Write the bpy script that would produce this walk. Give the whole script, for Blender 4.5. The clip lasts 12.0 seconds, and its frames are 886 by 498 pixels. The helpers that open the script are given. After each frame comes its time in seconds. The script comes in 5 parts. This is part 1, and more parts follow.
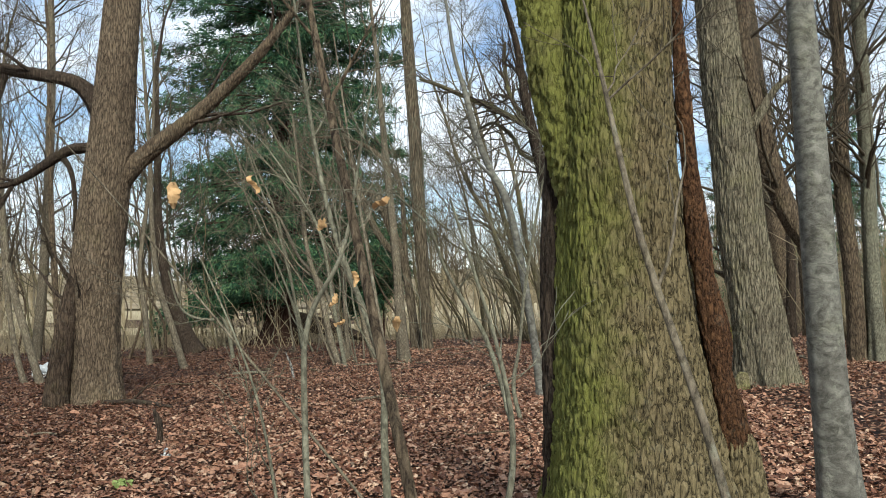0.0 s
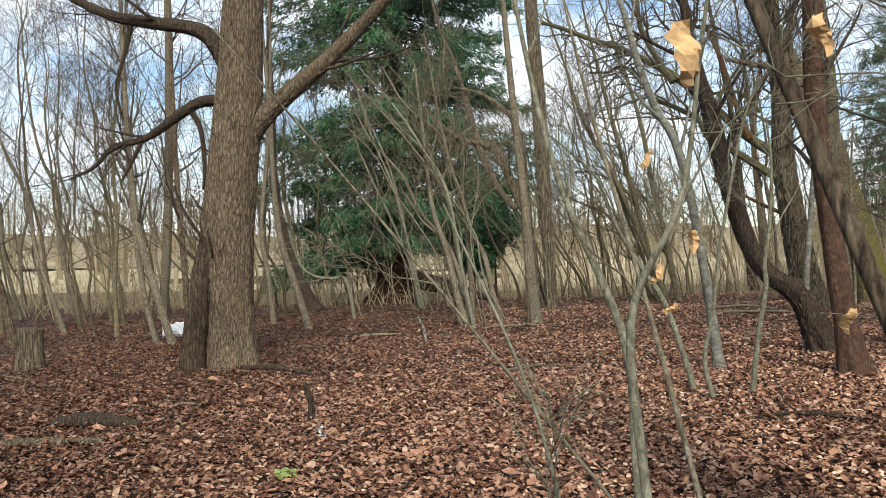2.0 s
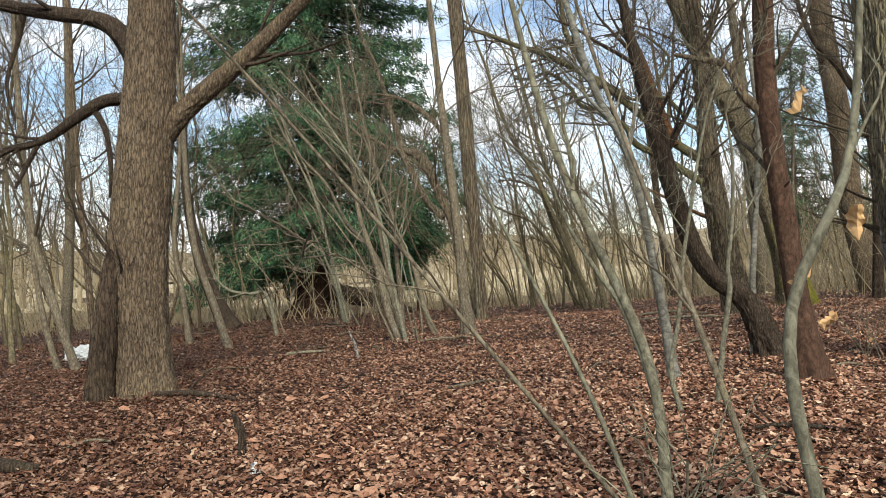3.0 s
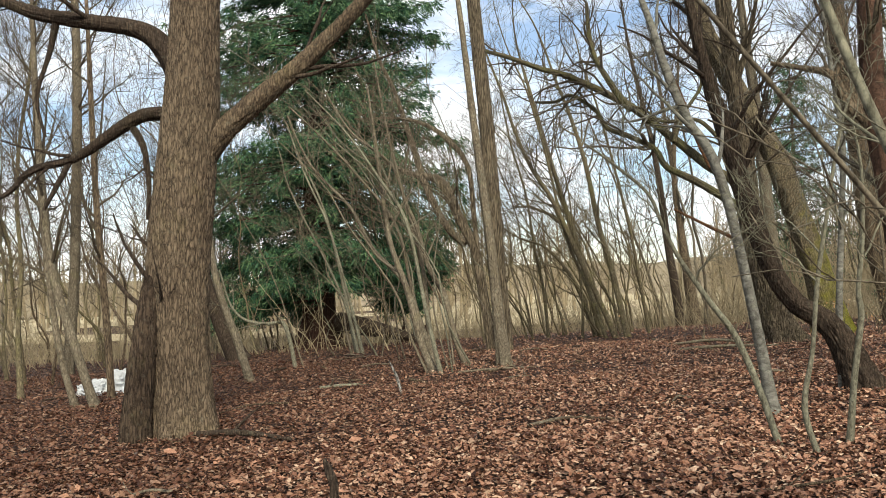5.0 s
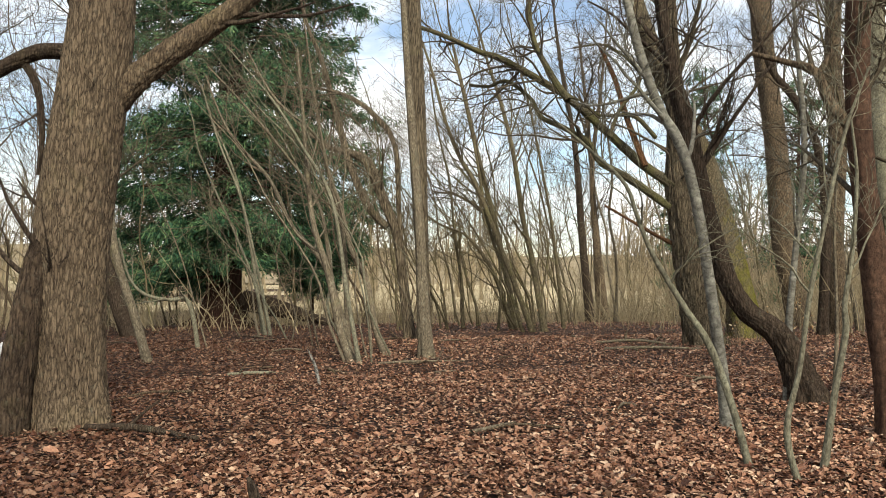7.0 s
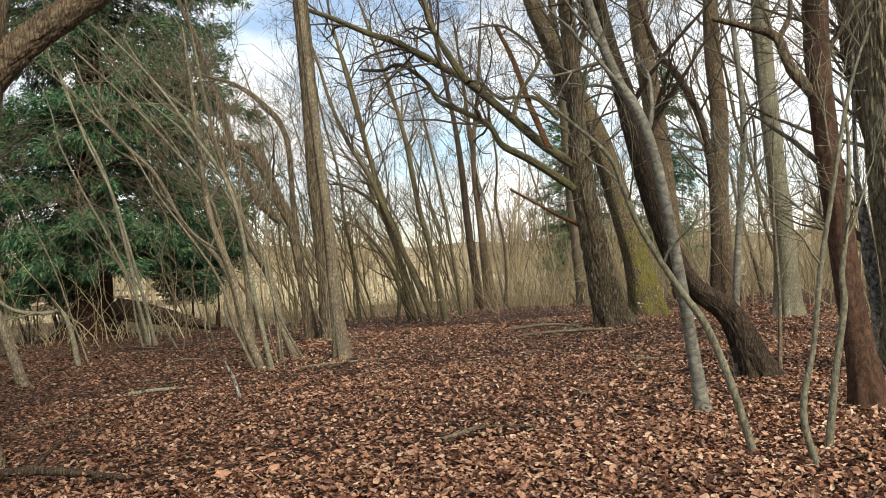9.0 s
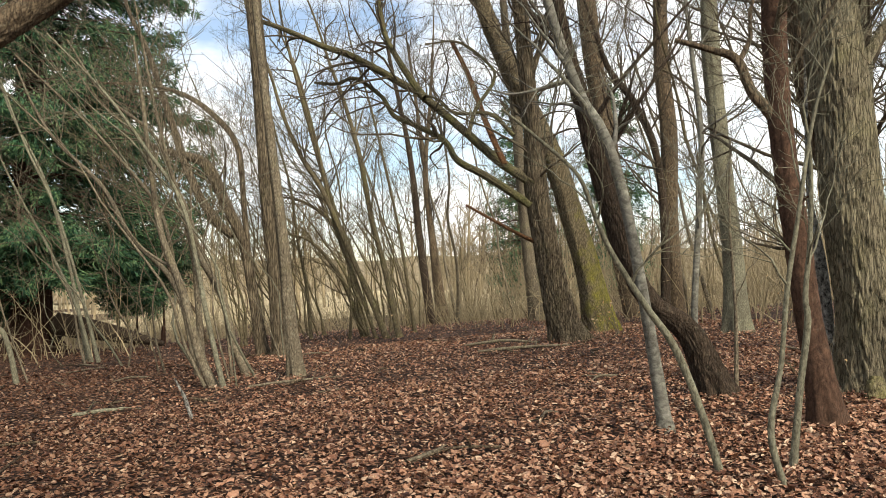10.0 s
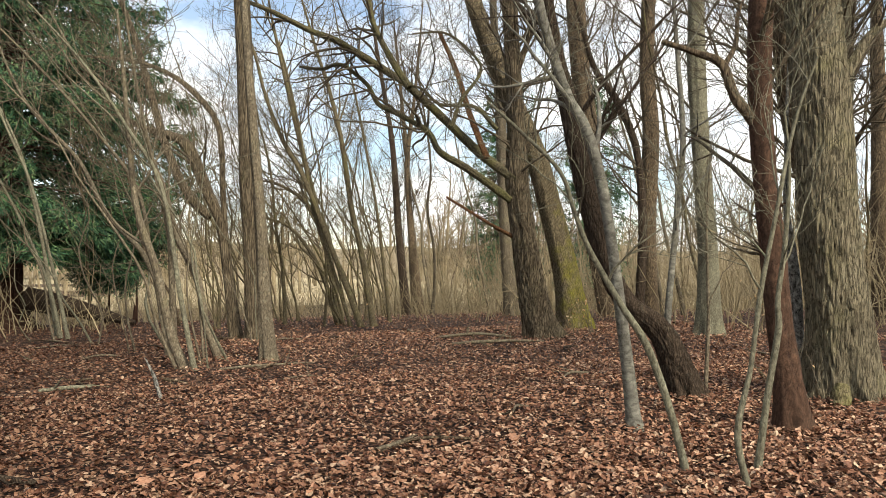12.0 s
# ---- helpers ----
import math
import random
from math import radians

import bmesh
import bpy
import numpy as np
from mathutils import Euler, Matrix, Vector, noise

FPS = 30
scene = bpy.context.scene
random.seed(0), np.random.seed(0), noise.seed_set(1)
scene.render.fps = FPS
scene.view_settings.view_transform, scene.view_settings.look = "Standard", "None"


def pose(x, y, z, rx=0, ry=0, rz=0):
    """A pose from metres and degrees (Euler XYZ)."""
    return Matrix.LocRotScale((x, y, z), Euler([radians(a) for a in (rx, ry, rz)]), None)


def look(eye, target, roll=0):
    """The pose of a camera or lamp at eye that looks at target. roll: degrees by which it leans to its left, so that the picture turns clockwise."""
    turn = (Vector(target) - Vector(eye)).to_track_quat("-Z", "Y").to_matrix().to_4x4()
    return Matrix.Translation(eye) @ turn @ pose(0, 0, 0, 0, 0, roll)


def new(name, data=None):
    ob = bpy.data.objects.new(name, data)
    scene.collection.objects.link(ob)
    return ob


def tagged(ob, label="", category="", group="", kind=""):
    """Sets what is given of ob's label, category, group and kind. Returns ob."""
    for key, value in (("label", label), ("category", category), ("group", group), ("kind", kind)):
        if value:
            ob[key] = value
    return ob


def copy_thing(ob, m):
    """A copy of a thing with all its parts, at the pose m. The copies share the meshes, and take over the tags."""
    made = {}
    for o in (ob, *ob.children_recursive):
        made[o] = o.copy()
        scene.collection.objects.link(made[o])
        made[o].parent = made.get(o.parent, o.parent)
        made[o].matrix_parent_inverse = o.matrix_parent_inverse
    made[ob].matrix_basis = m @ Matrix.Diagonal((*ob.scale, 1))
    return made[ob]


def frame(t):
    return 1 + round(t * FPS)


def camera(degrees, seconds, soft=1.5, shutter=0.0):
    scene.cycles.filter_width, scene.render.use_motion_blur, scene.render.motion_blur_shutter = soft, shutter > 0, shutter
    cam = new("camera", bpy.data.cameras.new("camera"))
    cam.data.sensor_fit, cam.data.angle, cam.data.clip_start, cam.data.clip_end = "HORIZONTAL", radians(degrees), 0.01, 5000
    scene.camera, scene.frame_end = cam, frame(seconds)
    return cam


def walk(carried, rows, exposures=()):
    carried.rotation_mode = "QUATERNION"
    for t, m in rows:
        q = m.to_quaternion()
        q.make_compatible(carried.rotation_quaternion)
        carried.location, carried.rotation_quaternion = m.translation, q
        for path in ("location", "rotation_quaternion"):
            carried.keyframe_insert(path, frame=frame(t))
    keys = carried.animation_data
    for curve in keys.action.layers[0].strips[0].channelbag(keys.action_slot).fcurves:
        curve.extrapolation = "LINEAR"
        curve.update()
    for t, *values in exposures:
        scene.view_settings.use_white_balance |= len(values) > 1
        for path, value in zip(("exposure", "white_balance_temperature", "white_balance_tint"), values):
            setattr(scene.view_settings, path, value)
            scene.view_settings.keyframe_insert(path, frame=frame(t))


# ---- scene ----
# camera and its walk
cam = camera(59.5, 12.0, soft=0.8)
walk(cam, [
    (0, pose(0.000, -0.000, 1.350, 93.02, 0.08, -0.00)),
    (0.5, pose(-0.159, 0.215, 1.358, 90.75, 0.42, 5.45)),
    (1, pose(-0.311, 0.453, 1.401, 89.98, 0.51, 2.59)),
    (1.5, pose(-0.486, 0.773, 1.386, 89.86, 0.56, 4.61)),
    (2, pose(-0.687, 0.928, 1.385, 89.80, 0.43, 7.25)),
    (2.5, pose(-0.878, 1.218, 1.376, 89.74, 0.55, 1.97)),
    (3, pose(-0.989, 1.552, 1.351, 90.58, 1.48, 1.12)),
    (3.5, pose(-1.112, 1.668, 1.333, 90.49, 1.77, 1.37)),
    (3.7, pose(-1.184, 1.746, 1.325, 92.50, 2.18, 1.37)),
    (4.5, pose(-1.575, 2.040, 1.350, 91.90, 1.60, 0.60)),
    (5.3, pose(-1.976, 2.343, 1.323, 93.13, 1.44, -0.17)),
    (5.5, pose(-2.023, 2.433, 1.360, 92.00, -0.37, -0.87)),
    (6, pose(-2.086, 2.518, 1.422, 91.97, -2.36, -4.68)),
    (6.5, pose(-2.093, 2.721, 1.375, 91.86, -2.34, -5.47)),
    (6.7, pose(-2.103, 2.866, 1.366, 91.78, -2.09, -5.70)),
    (7.5, pose(-2.345, 3.255, 1.345, 91.10, -0.95, -9.50)),
    (8.3, pose(-2.608, 3.585, 1.300, 90.08, 0.17, -13.19)),
    (8.5, pose(-2.632, 3.721, 1.342, 91.08, 0.40, -14.10)),
    (9, pose(-2.729, 3.879, 1.352, 91.03, 1.42, -16.12)),
    (9.5, pose(-2.797, 3.976, 1.386, 91.20, 1.38, -19.34)),
    (10, pose(-2.822, 4.013, 1.388, 91.98, 1.18, -19.90)),
    (10.5, pose(-2.804, 4.026, 1.375, 92.09, 0.31, -20.35)),
    (11, pose(-2.806, 4.017, 1.366, 91.83, -0.56, -20.82)),
    (11.5, pose(-2.808, 4.025, 1.361, 91.51, -1.19, -21.30)),
    (12, pose(-2.823, 4.021, 1.375, 91.39, -1.33, -21.59)),
], exposures=[(0.0, 0.12, 6000, 4), (2.0, 0.28, 6200, 6), (6.0, 0.28, 6700, 7), (12.0, 0.38, 6900, 8)])

# sky and sun: bright broken cloud, the sun behind it
SUN_UP, SUN_ROUND = 38.0, 166.0
world = bpy.data.worlds.new("sky")
scene.world = world
world.use_nodes = True
wn, wl = world.node_tree.nodes, world.node_tree.links
wn.clear()
sky = wn.new("ShaderNodeTexSky")
sky.sky_type = "NISHITA"
sky.sun_disc = False
sky.sun_elevation, sky.sun_rotation = radians(SUN_UP), radians(SUN_ROUND)
sky.air_density, sky.dust_density, sky.ozone_density = 1.0, 0.6, 1.5
where = wn.new("ShaderNodeTexCoord")
flat = wn.new("ShaderNodeMapping")
flat.inputs["Scale"].default_value = (1.0, 1.0, 2.6)
cloud = wn.new("ShaderNodeTexNoise")
cloud.inputs["Scale"].default_value, cloud.inputs["Detail"].default_value = 3.2, 7.0
cloud.inputs["Roughness"].default_value = 0.58
cover = wn.new("ShaderNodeValToRGB")
cover.color_ramp.elements[0].position, cover.color_ramp.elements[1].position = 0.40, 0.60
cover.color_ramp.elements[0].color = (0.10, 0.10, 0.10, 1)
white = wn.new("ShaderNodeRGB")
white.outputs[0].default_value = (7.6, 7.75, 8.0, 1)
both = wn.new("ShaderNodeMix")
both.data_type = "RGBA"
air = wn.new("ShaderNodeBackground")
air.inputs["Strength"].default_value = 0.15
wout = wn.new("ShaderNodeOutputWorld")
wl.new(where.outputs["Generated"], flat.inputs["Vector"])
wl.new(flat.outputs["Vector"], cloud.inputs["Vector"])
wl.new(cloud.outputs["Fac"], cover.inputs["Fac"])
wl.new(cover.outputs["Color"], both.inputs["Factor"])
wl.new(sky.outputs["Color"], both.inputs["A"])
wl.new(white.outputs[0], both.inputs["B"])
wl.new(both.outputs["Result"], air.inputs["Color"])
wl.new(air.outputs["Background"], wout.inputs["Surface"])

sun_data = bpy.data.lights.new("sun", "SUN")
sun_data.energy, sun_data.angle, sun_data.color = 4.8, radians(16), (1.0, 0.93, 0.81)
sun = new("sun", sun_data)
sun.matrix_world = look((30 * math.sin(radians(SUN_ROUND)), 30 * math.cos(radians(SUN_ROUND)), 30 * math.tan(radians(SUN_UP))), (0, 0, 0))


# materials
def material(name, rough=0.85):
    m = bpy.data.materials.new(name)
    m.use_nodes = True
    b = m.node_tree.nodes["Principled BSDF"]
    b.inputs["Roughness"].default_value = rough
    b.inputs["Specular IOR Level"].default_value = 0.15
    return m, m.node_tree.nodes, m.node_tree.links, b


def ramp(nodes, stops):
    r = nodes.new("ShaderNodeValToRGB")
    e = r.color_ramp.elements
    while len(e) < len(stops):
        e.new(0.5)
    for k, (p, c) in enumerate(stops):
        e[k].position, e[k].color = p, (*c, 1)
    return r


def noise_node(nodes, links, vector, scale, detail=5.0, rough=0.6):
    n = nodes.new("ShaderNodeTexNoise")
    n.inputs["Scale"].default_value, n.inputs["Detail"].default_value = scale, detail
    n.inputs["Roughness"].default_value = rough
    links.new(vector, n.inputs["Vector"])
    return n


def blend(nodes, links, fac, a, b, mode="MIX"):
    m = nodes.new("ShaderNodeMix")
    m.data_type, m.blend_type = "RGBA", mode
    for socket, value in ((m.inputs["Factor"], fac), (m.inputs["A"], a), (m.inputs["B"], b)):
        if hasattr(value, "links"):
            links.new(value, socket)
        elif isinstance(value, tuple):
            socket.default_value = (*value, 1)
        else:
            socket.default_value = value
    return m.outputs["Result"]


def bark(name, dark, light, moss=0.0, furrow=26.0, stretch=0.16, relief=0.02, moss_colour=(0.20, 0.21, 0.035), lichen=0.2, contrast=0.28, side=None):
    """Bark: broken furrows along the stem, fine grain, broad patches, some moss and pale lichen."""
    m, n, l, b = material(name, 0.9)
    co = n.new("ShaderNodeTexCoord")
    mp = n.new("ShaderNodeMapping")
    mp.inputs["Scale"].default_value = (1, 1, stretch)
    l.new(co.outputs["Object"], mp.inputs["Vector"])
    warp = noise_node(n, l, mp.outputs["Vector"], furrow * 0.5, 4.0)
    bend = n.new("ShaderNodeVectorMath")
    bend.operation = "MULTIPLY_ADD"
    l.new(warp.outputs["Color"], bend.inputs[0])
    bend.inputs[1].default_value = (2.2 / furrow, 2.2 / furrow, 2.2 / furrow)
    l.new(mp.outputs["Vector"], bend.inputs[2])
    cell = n.new("ShaderNodeTexVoronoi")
    cell.feature = "DISTANCE_TO_EDGE"
    cell.inputs["Scale"].default_value = furrow
    l.new(bend.outputs[0], cell.inputs["Vector"])
    edge = ramp(n, [(0.0, (0, 0, 0)), (contrast, (1, 1, 1))])
    l.new(cell.outputs["Distance"], edge.inputs["Fac"])
    fine = noise_node(n, l, bend.outputs[0], furrow * 2.2, 8.0, 0.75)
    streak = ramp(n, [(0.32, (0, 0, 0)), (0.66, (1, 1, 1))])
    l.new(fine.outputs["Fac"], streak.inputs["Fac"])
    grain = blend(n, l, 0.55, edge.outputs["Color"], streak.outputs["Color"])
    tone = ramp(n, [(0.16, dark), (0.85, light)])
    l.new(grain, tone.inputs["Fac"])
    broad = noise_node(n, l, co.outputs["Object"], 1.7, 6.0, 0.65)
    shade = ramp(n, [(0.3, (0.72, 0.68, 0.66)), (0.7, (1.2, 1.18, 1.12))])
    l.new(broad.outputs["Fac"], shade.inputs["Fac"])
    colour = blend(n, l, 1.0, tone.outputs["Color"], shade.outputs["Color"], "MULTIPLY")
    pale = noise_node(n, l, co.outputs["Object"], 14.0, 8.0, 0.75)
    pale_mask = ramp(n, [(0.56, (0, 0, 0)), (0.70, (lichen, lichen, lichen))])
    l.new(pale.outputs["Fac"], pale_mask.inputs["Fac"])
    colour = blend(n, l, pale_mask.outputs["Color"], colour, (0.36, 0.37, 0.28))
    if moss:
        spread = noise_node(n, l, co.outputs["Object"], 2.2, 9.0, 0.72)
        where_moss = ramp(n, [(0.60 - 0.25 * moss, (0, 0, 0)), (0.85 - 0.2 * moss, (moss, moss, moss))])
        thick = spread.outputs["Fac"]
        if side:
            split = n.new("ShaderNodeSeparateXYZ")
            l.new(co.outputs["Object"], split.inputs["Vector"])
            reach = n.new("ShaderNodeMapRange")
            for key, value in (("From Min", side[0]), ("From Max", side[1]), ("To Min", -0.22), ("To Max", 0.20)):
                reach.inputs[key].default_value = value
            l.new(split.outputs["X"], reach.inputs["Value"])
            more = n.new("ShaderNodeMath")
            l.new(thick, more.inputs[0])
            l.new(reach.outputs["Result"], more.inputs[1])
            thick = more.outputs[0]
        l.new(thick, where_moss.inputs["Fac"])
        patchy = blend(n, l, 1.0, where_moss.outputs["Color"], ramp_of(n, l, grain, 0.35), "MULTIPLY")
        colour = blend(n, l, patchy, colour, moss_colour)
    l.new(colour, b.inputs["Base Color"])
    bump = n.new("ShaderNodeBump")
    bump.inputs["Strength"].default_value, bump.inputs["Distance"].default_value = 1.0, relief
    l.new(grain, bump.inputs["Height"])
    l.new(bump.outputs["Normal"], b.inputs["Normal"])
    return m


def ramp_of(nodes, links, value, low):
    r = ramp(nodes, [(0.1, (low, low, low)), (0.6, (1, 1, 1))])
    links.new(value, r.inputs["Fac"])
    return r.outputs["Color"]


BARK_BROWN = bark("bark_brown", (0.031, 0.022, 0.016), (0.225, 0.172, 0.115), moss=0.2, furrow=30, stretch=0.22)
BARK_MAPLE = bark("bark_maple", (0.034, 0.025, 0.018), (0.29, 0.222, 0.152), moss=0.2, furrow=32, stretch=0.2, relief=0.03, contrast=0.25)
BARK_GREAT = bark("bark_green_oak", (0.014, 0.011, 0.006), (0.35, 0.285, 0.155), moss=0.75, furrow=40, stretch=0.24, relief=0.02, contrast=0.16, side=(0.10, -0.40), moss_colour=(0.24, 0.26, 0.045))
BARK_MOSSY = bark("bark_mossy_oak", (0.051, 0.043, 0.025), (0.238, 0.206, 0.123), moss=0.65, furrow=32, stretch=0.34, relief=0.012, contrast=0.25)
BARK_OAK = bark("bark_oak", (0.046, 0.040, 0.027), (0.40, 0.355, 0.25), moss=0.35, furrow=30, stretch=0.13, relief=0.04, contrast=0.2)
BARK_SHAGGY = bark("bark_shaggy", (0.026, 0.020, 0.014), (0.30, 0.245, 0.17), moss=0.25, furrow=26, stretch=0.1, relief=0.05, contrast=0.3)
BARK_MOSSED = bark("bark_bright_moss", (0.030, 0.024, 0.014), (0.30, 0.25, 0.165), moss=0.85, furrow=34, stretch=0.3, relief=0.03, moss_colour=(0.30, 0.29, 0.02), side=(-0.9, 0.35))
BARK_BIRCH = bark("bark_birch", (0.02, 0.018, 0.016), (0.55, 0.54, 0.50), moss=0.0, furrow=14, stretch=0.8, relief=0.02, contrast=0.5)
BARK_DARK = bark("bark_dark", (0.018, 0.013, 0.010), (0.100, 0.074, 0.054), moss=0.12, furrow=34)
BARK_BEECH = bark("bark_beech", (0.075, 0.073, 0.062), (0.25, 0.245, 0.215), moss=0.25, furrow=9, stretch=1.3, relief=0.004, lichen=0.5, contrast=0.5)
BARK_RED = bark("bark_red_pine", (0.036, 0.021, 0.015), (0.135, 0.078, 0.052), moss=0.0, furrow=16, stretch=0.6, relief=0.010, lichen=0.06, contrast=0.6)
BARK_THIN = bark("bark_thin", (0.055, 0.046, 0.033), (0.29, 0.247, 0.18), moss=0.25, furrow=26, stretch=0.4, relief=0.004, lichen=0.35, contrast=0.6)
BARK_GREEN = bark("bark_green_stem", (0.075, 0.072, 0.052), (0.29, 0.28, 0.205), moss=0.2, furrow=26, stretch=0.5, relief=0.003, lichen=0.4, contrast=0.6)
TWIG = bark("twig_bark", (0.042, 0.034, 0.024), (0.145, 0.120, 0.085), moss=0.15, furrow=30, stretch=0.5, relief=0.002, lichen=0.2, contrast=0.5)
BARK_EDGE = bark("bark_olive_stem", (0.050, 0.042, 0.026), (0.25, 0.21, 0.135), moss=0.45, furrow=26, stretch=0.3, relief=0.008, lichen=0.2, contrast=0.5)
BARK_LIMB = bark("bark_mossy_limb", (0.024, 0.020, 0.013), (0.17, 0.148, 0.092), moss=0.6, furrow=30, stretch=0.4, relief=0.012, moss_colour=(0.13, 0.14, 0.03))
BARK_FOOT = bark("bark_dark_foot", (0.018, 0.012, 0.009), (0.135, 0.098, 0.068), moss=0.2, furrow=24, stretch=0.16, relief=0.035)
WOOD_DEAD = bark("dead_wood", (0.020, 0.010, 0.006), (0.34, 0.175, 0.085), moss=0.0, furrow=44, stretch=0.5, relief=0.04, lichen=0.15, contrast=0.45)


def leaf_material(name, stops, rough=0.6, glow=0.0, patchy=False):
    m, n, l, b = material(name, rough)
    geo = n.new("ShaderNodeNewGeometry")
    tone = ramp(n, stops)
    l.new(geo.outputs["Random Per Island"], tone.inputs["Fac"])
    co = n.new("ShaderNodeTexCoord")
    vein = noise_node(n, l, co.outputs["Object"], 60.0, 4.0)
    wear = ramp(n, [(0.3, (0.7, 0.7, 0.7)), (0.7, (1.15, 1.15, 1.15))])
    l.new(vein.outputs["Fac"], wear.inputs["Fac"])
    colour = blend(n, l, 1.0, tone.outputs["Color"], wear.outputs["Color"], "MULTIPLY")
    # noise patches of darker colour, growing from x = -0.5 to x = -4.5
    if patchy:
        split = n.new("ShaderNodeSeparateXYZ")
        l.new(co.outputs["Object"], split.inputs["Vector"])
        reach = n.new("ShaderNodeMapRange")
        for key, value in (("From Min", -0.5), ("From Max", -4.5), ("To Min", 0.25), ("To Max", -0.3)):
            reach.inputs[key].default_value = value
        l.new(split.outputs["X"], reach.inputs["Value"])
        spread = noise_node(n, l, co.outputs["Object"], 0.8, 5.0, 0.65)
        left_tone = n.new("ShaderNodeMath")
        l.new(spread.outputs["Fac"], left_tone.inputs[0])
        l.new(reach.outputs["Result"], left_tone.inputs[1])
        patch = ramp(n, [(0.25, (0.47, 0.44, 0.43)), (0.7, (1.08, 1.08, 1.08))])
        l.new(left_tone.outputs[0], patch.inputs["Fac"])
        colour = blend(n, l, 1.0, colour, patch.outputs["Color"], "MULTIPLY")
    l.new(colour, b.inputs["Base Color"])
    if glow:
        b.inputs["Transmission Weight"].default_value = 0.0
        b.inputs["Subsurface Weight"].default_value = glow
        b.inputs["Subsurface Radius"].default_value = (0.01, 0.008, 0.003)
    return m


LITTER = leaf_material("fallen_leaves", [(0.0, (0.035, 0.016, 0.011)), (0.25, (0.15, 0.067, 0.041)), (0.55, (0.275, 0.142, 0.088)), (0.85, (0.385, 0.230, 0.150)), (1.0, (0.53, 0.38, 0.262))], 0.42, patchy=True)
YELLOW = leaf_material("withered_leaf", [(0.0, (0.38, 0.20, 0.075)), (0.5, (0.48, 0.30, 0.14)), (1.0, (0.56, 0.42, 0.26))], 0.6)
NEEDLES = leaf_material("cedar_green", [(0.0, (0.010, 0.038, 0.022)), (0.5, (0.040, 0.105, 0.052)), (1.0, (0.15, 0.23, 0.10))], 0.55)
GREENLEAF = leaf_material("fresh_leaf", [(0.0, (0.12, 0.17, 0.04)), (1.0, (0.24, 0.28, 0.10))])


def ground_material():
    m, n, l, b = material("leaf_mould", 0.9)
    co = n.new("ShaderNodeTexCoord")
    cells = n.new("ShaderNodeTexVoronoi")
    cells.inputs["Scale"].default_value = 19.0
    l.new(co.outputs["Object"], cells.inputs["Vector"])
    pick = n.new("ShaderNodeSeparateColor")
    l.new(cells.outputs["Color"], pick.inputs["Color"])
    tone = ramp(n, [(0.0, (0.018, 0.010, 0.007)), (0.4, (0.075, 0.036, 0.024)), (0.8, (0.24, 0.128, 0.082)), (1.0, (0.36, 0.235, 0.155))])
    l.new(pick.outputs["Red"], tone.inputs["Fac"])
    gap = ramp(n, [(0.25, (1, 1, 1)), (0.8, (0.12, 0.11, 0.10))])
    reach = n.new("ShaderNodeMath")
    reach.operation = "MULTIPLY"
    reach.inputs[1].default_value = 1.3
    l.new(cells.outputs["Distance"], reach.inputs[0])
    l.new(reach.outputs[0], gap.inputs["Fac"])
    colour = blend(n, l, 1.0, tone.outputs["Color"], gap.outputs["Color"], "MULTIPLY")
    patch = noise_node(n, l, co.outputs["Object"], 0.55, 6.0)
    mask = ramp(n, [(0.35, (0.8, 0.78, 0.76)), (0.65, (1.15, 1.12, 1.1))])
    l.new(patch.outputs["Fac"], mask.inputs["Fac"])
    l.new(blend(n, l, 1.0, colour, mask.outputs["Color"], "MULTIPLY"), b.inputs["Base Color"])
    bump = n.new("ShaderNodeBump")
    bump.inputs["Strength"].default_value, bump.inputs["Distance"].default_value = 0.8, 0.03
    l.new(pick.outputs["Green"], bump.inputs["Height"])
    l.new(bump.outputs["Normal"], b.inputs["Normal"])
    return m


GROUND = ground_material()


def simple(name, a, c, scale, rough=0.85, relief=0.01):
    m, n, l, b = material(name, rough)
    co = n.new("ShaderNodeTexCoord")
    tone = ramp(n, [(0.3, a), (0.7, c)])
    grain = noise_node(n, l, co.outputs["Object"], scale, 8.0, 0.65)
    l.new(grain.outputs["Fac"], tone.inputs["Fac"])
    l.new(tone.outputs["Color"], b.inputs["Base Color"])
    bump = n.new("ShaderNodeBump")
    bump.inputs["Strength"].default_value, bump.inputs["Distance"].default_value = 0.6, relief
    l.new(grain.outputs["Fac"], bump.inputs["Height"])
    l.new(bump.outputs["Normal"], b.inputs["Normal"])
    return m


FIELD = simple("dry_grass", (0.31, 0.25, 0.145), (0.55, 0.47, 0.31), 1.2, 0.95, 0.05)
PLASTIC = simple("white_sheeting", (0.40, 0.41, 0.41), (0.66, 0.67, 0.66), 7.0, 0.45, 0.01)
REED = simple("dry_brush", (0.13, 0.105, 0.066), (0.42, 0.34, 0.21), 0.8, 0.9, 0.01)
FAR_BARK = simple("far_twigs", (0.15, 0.12, 0.077), (0.34, 0.276, 0.175), 0.25, 0.95, 0.01)


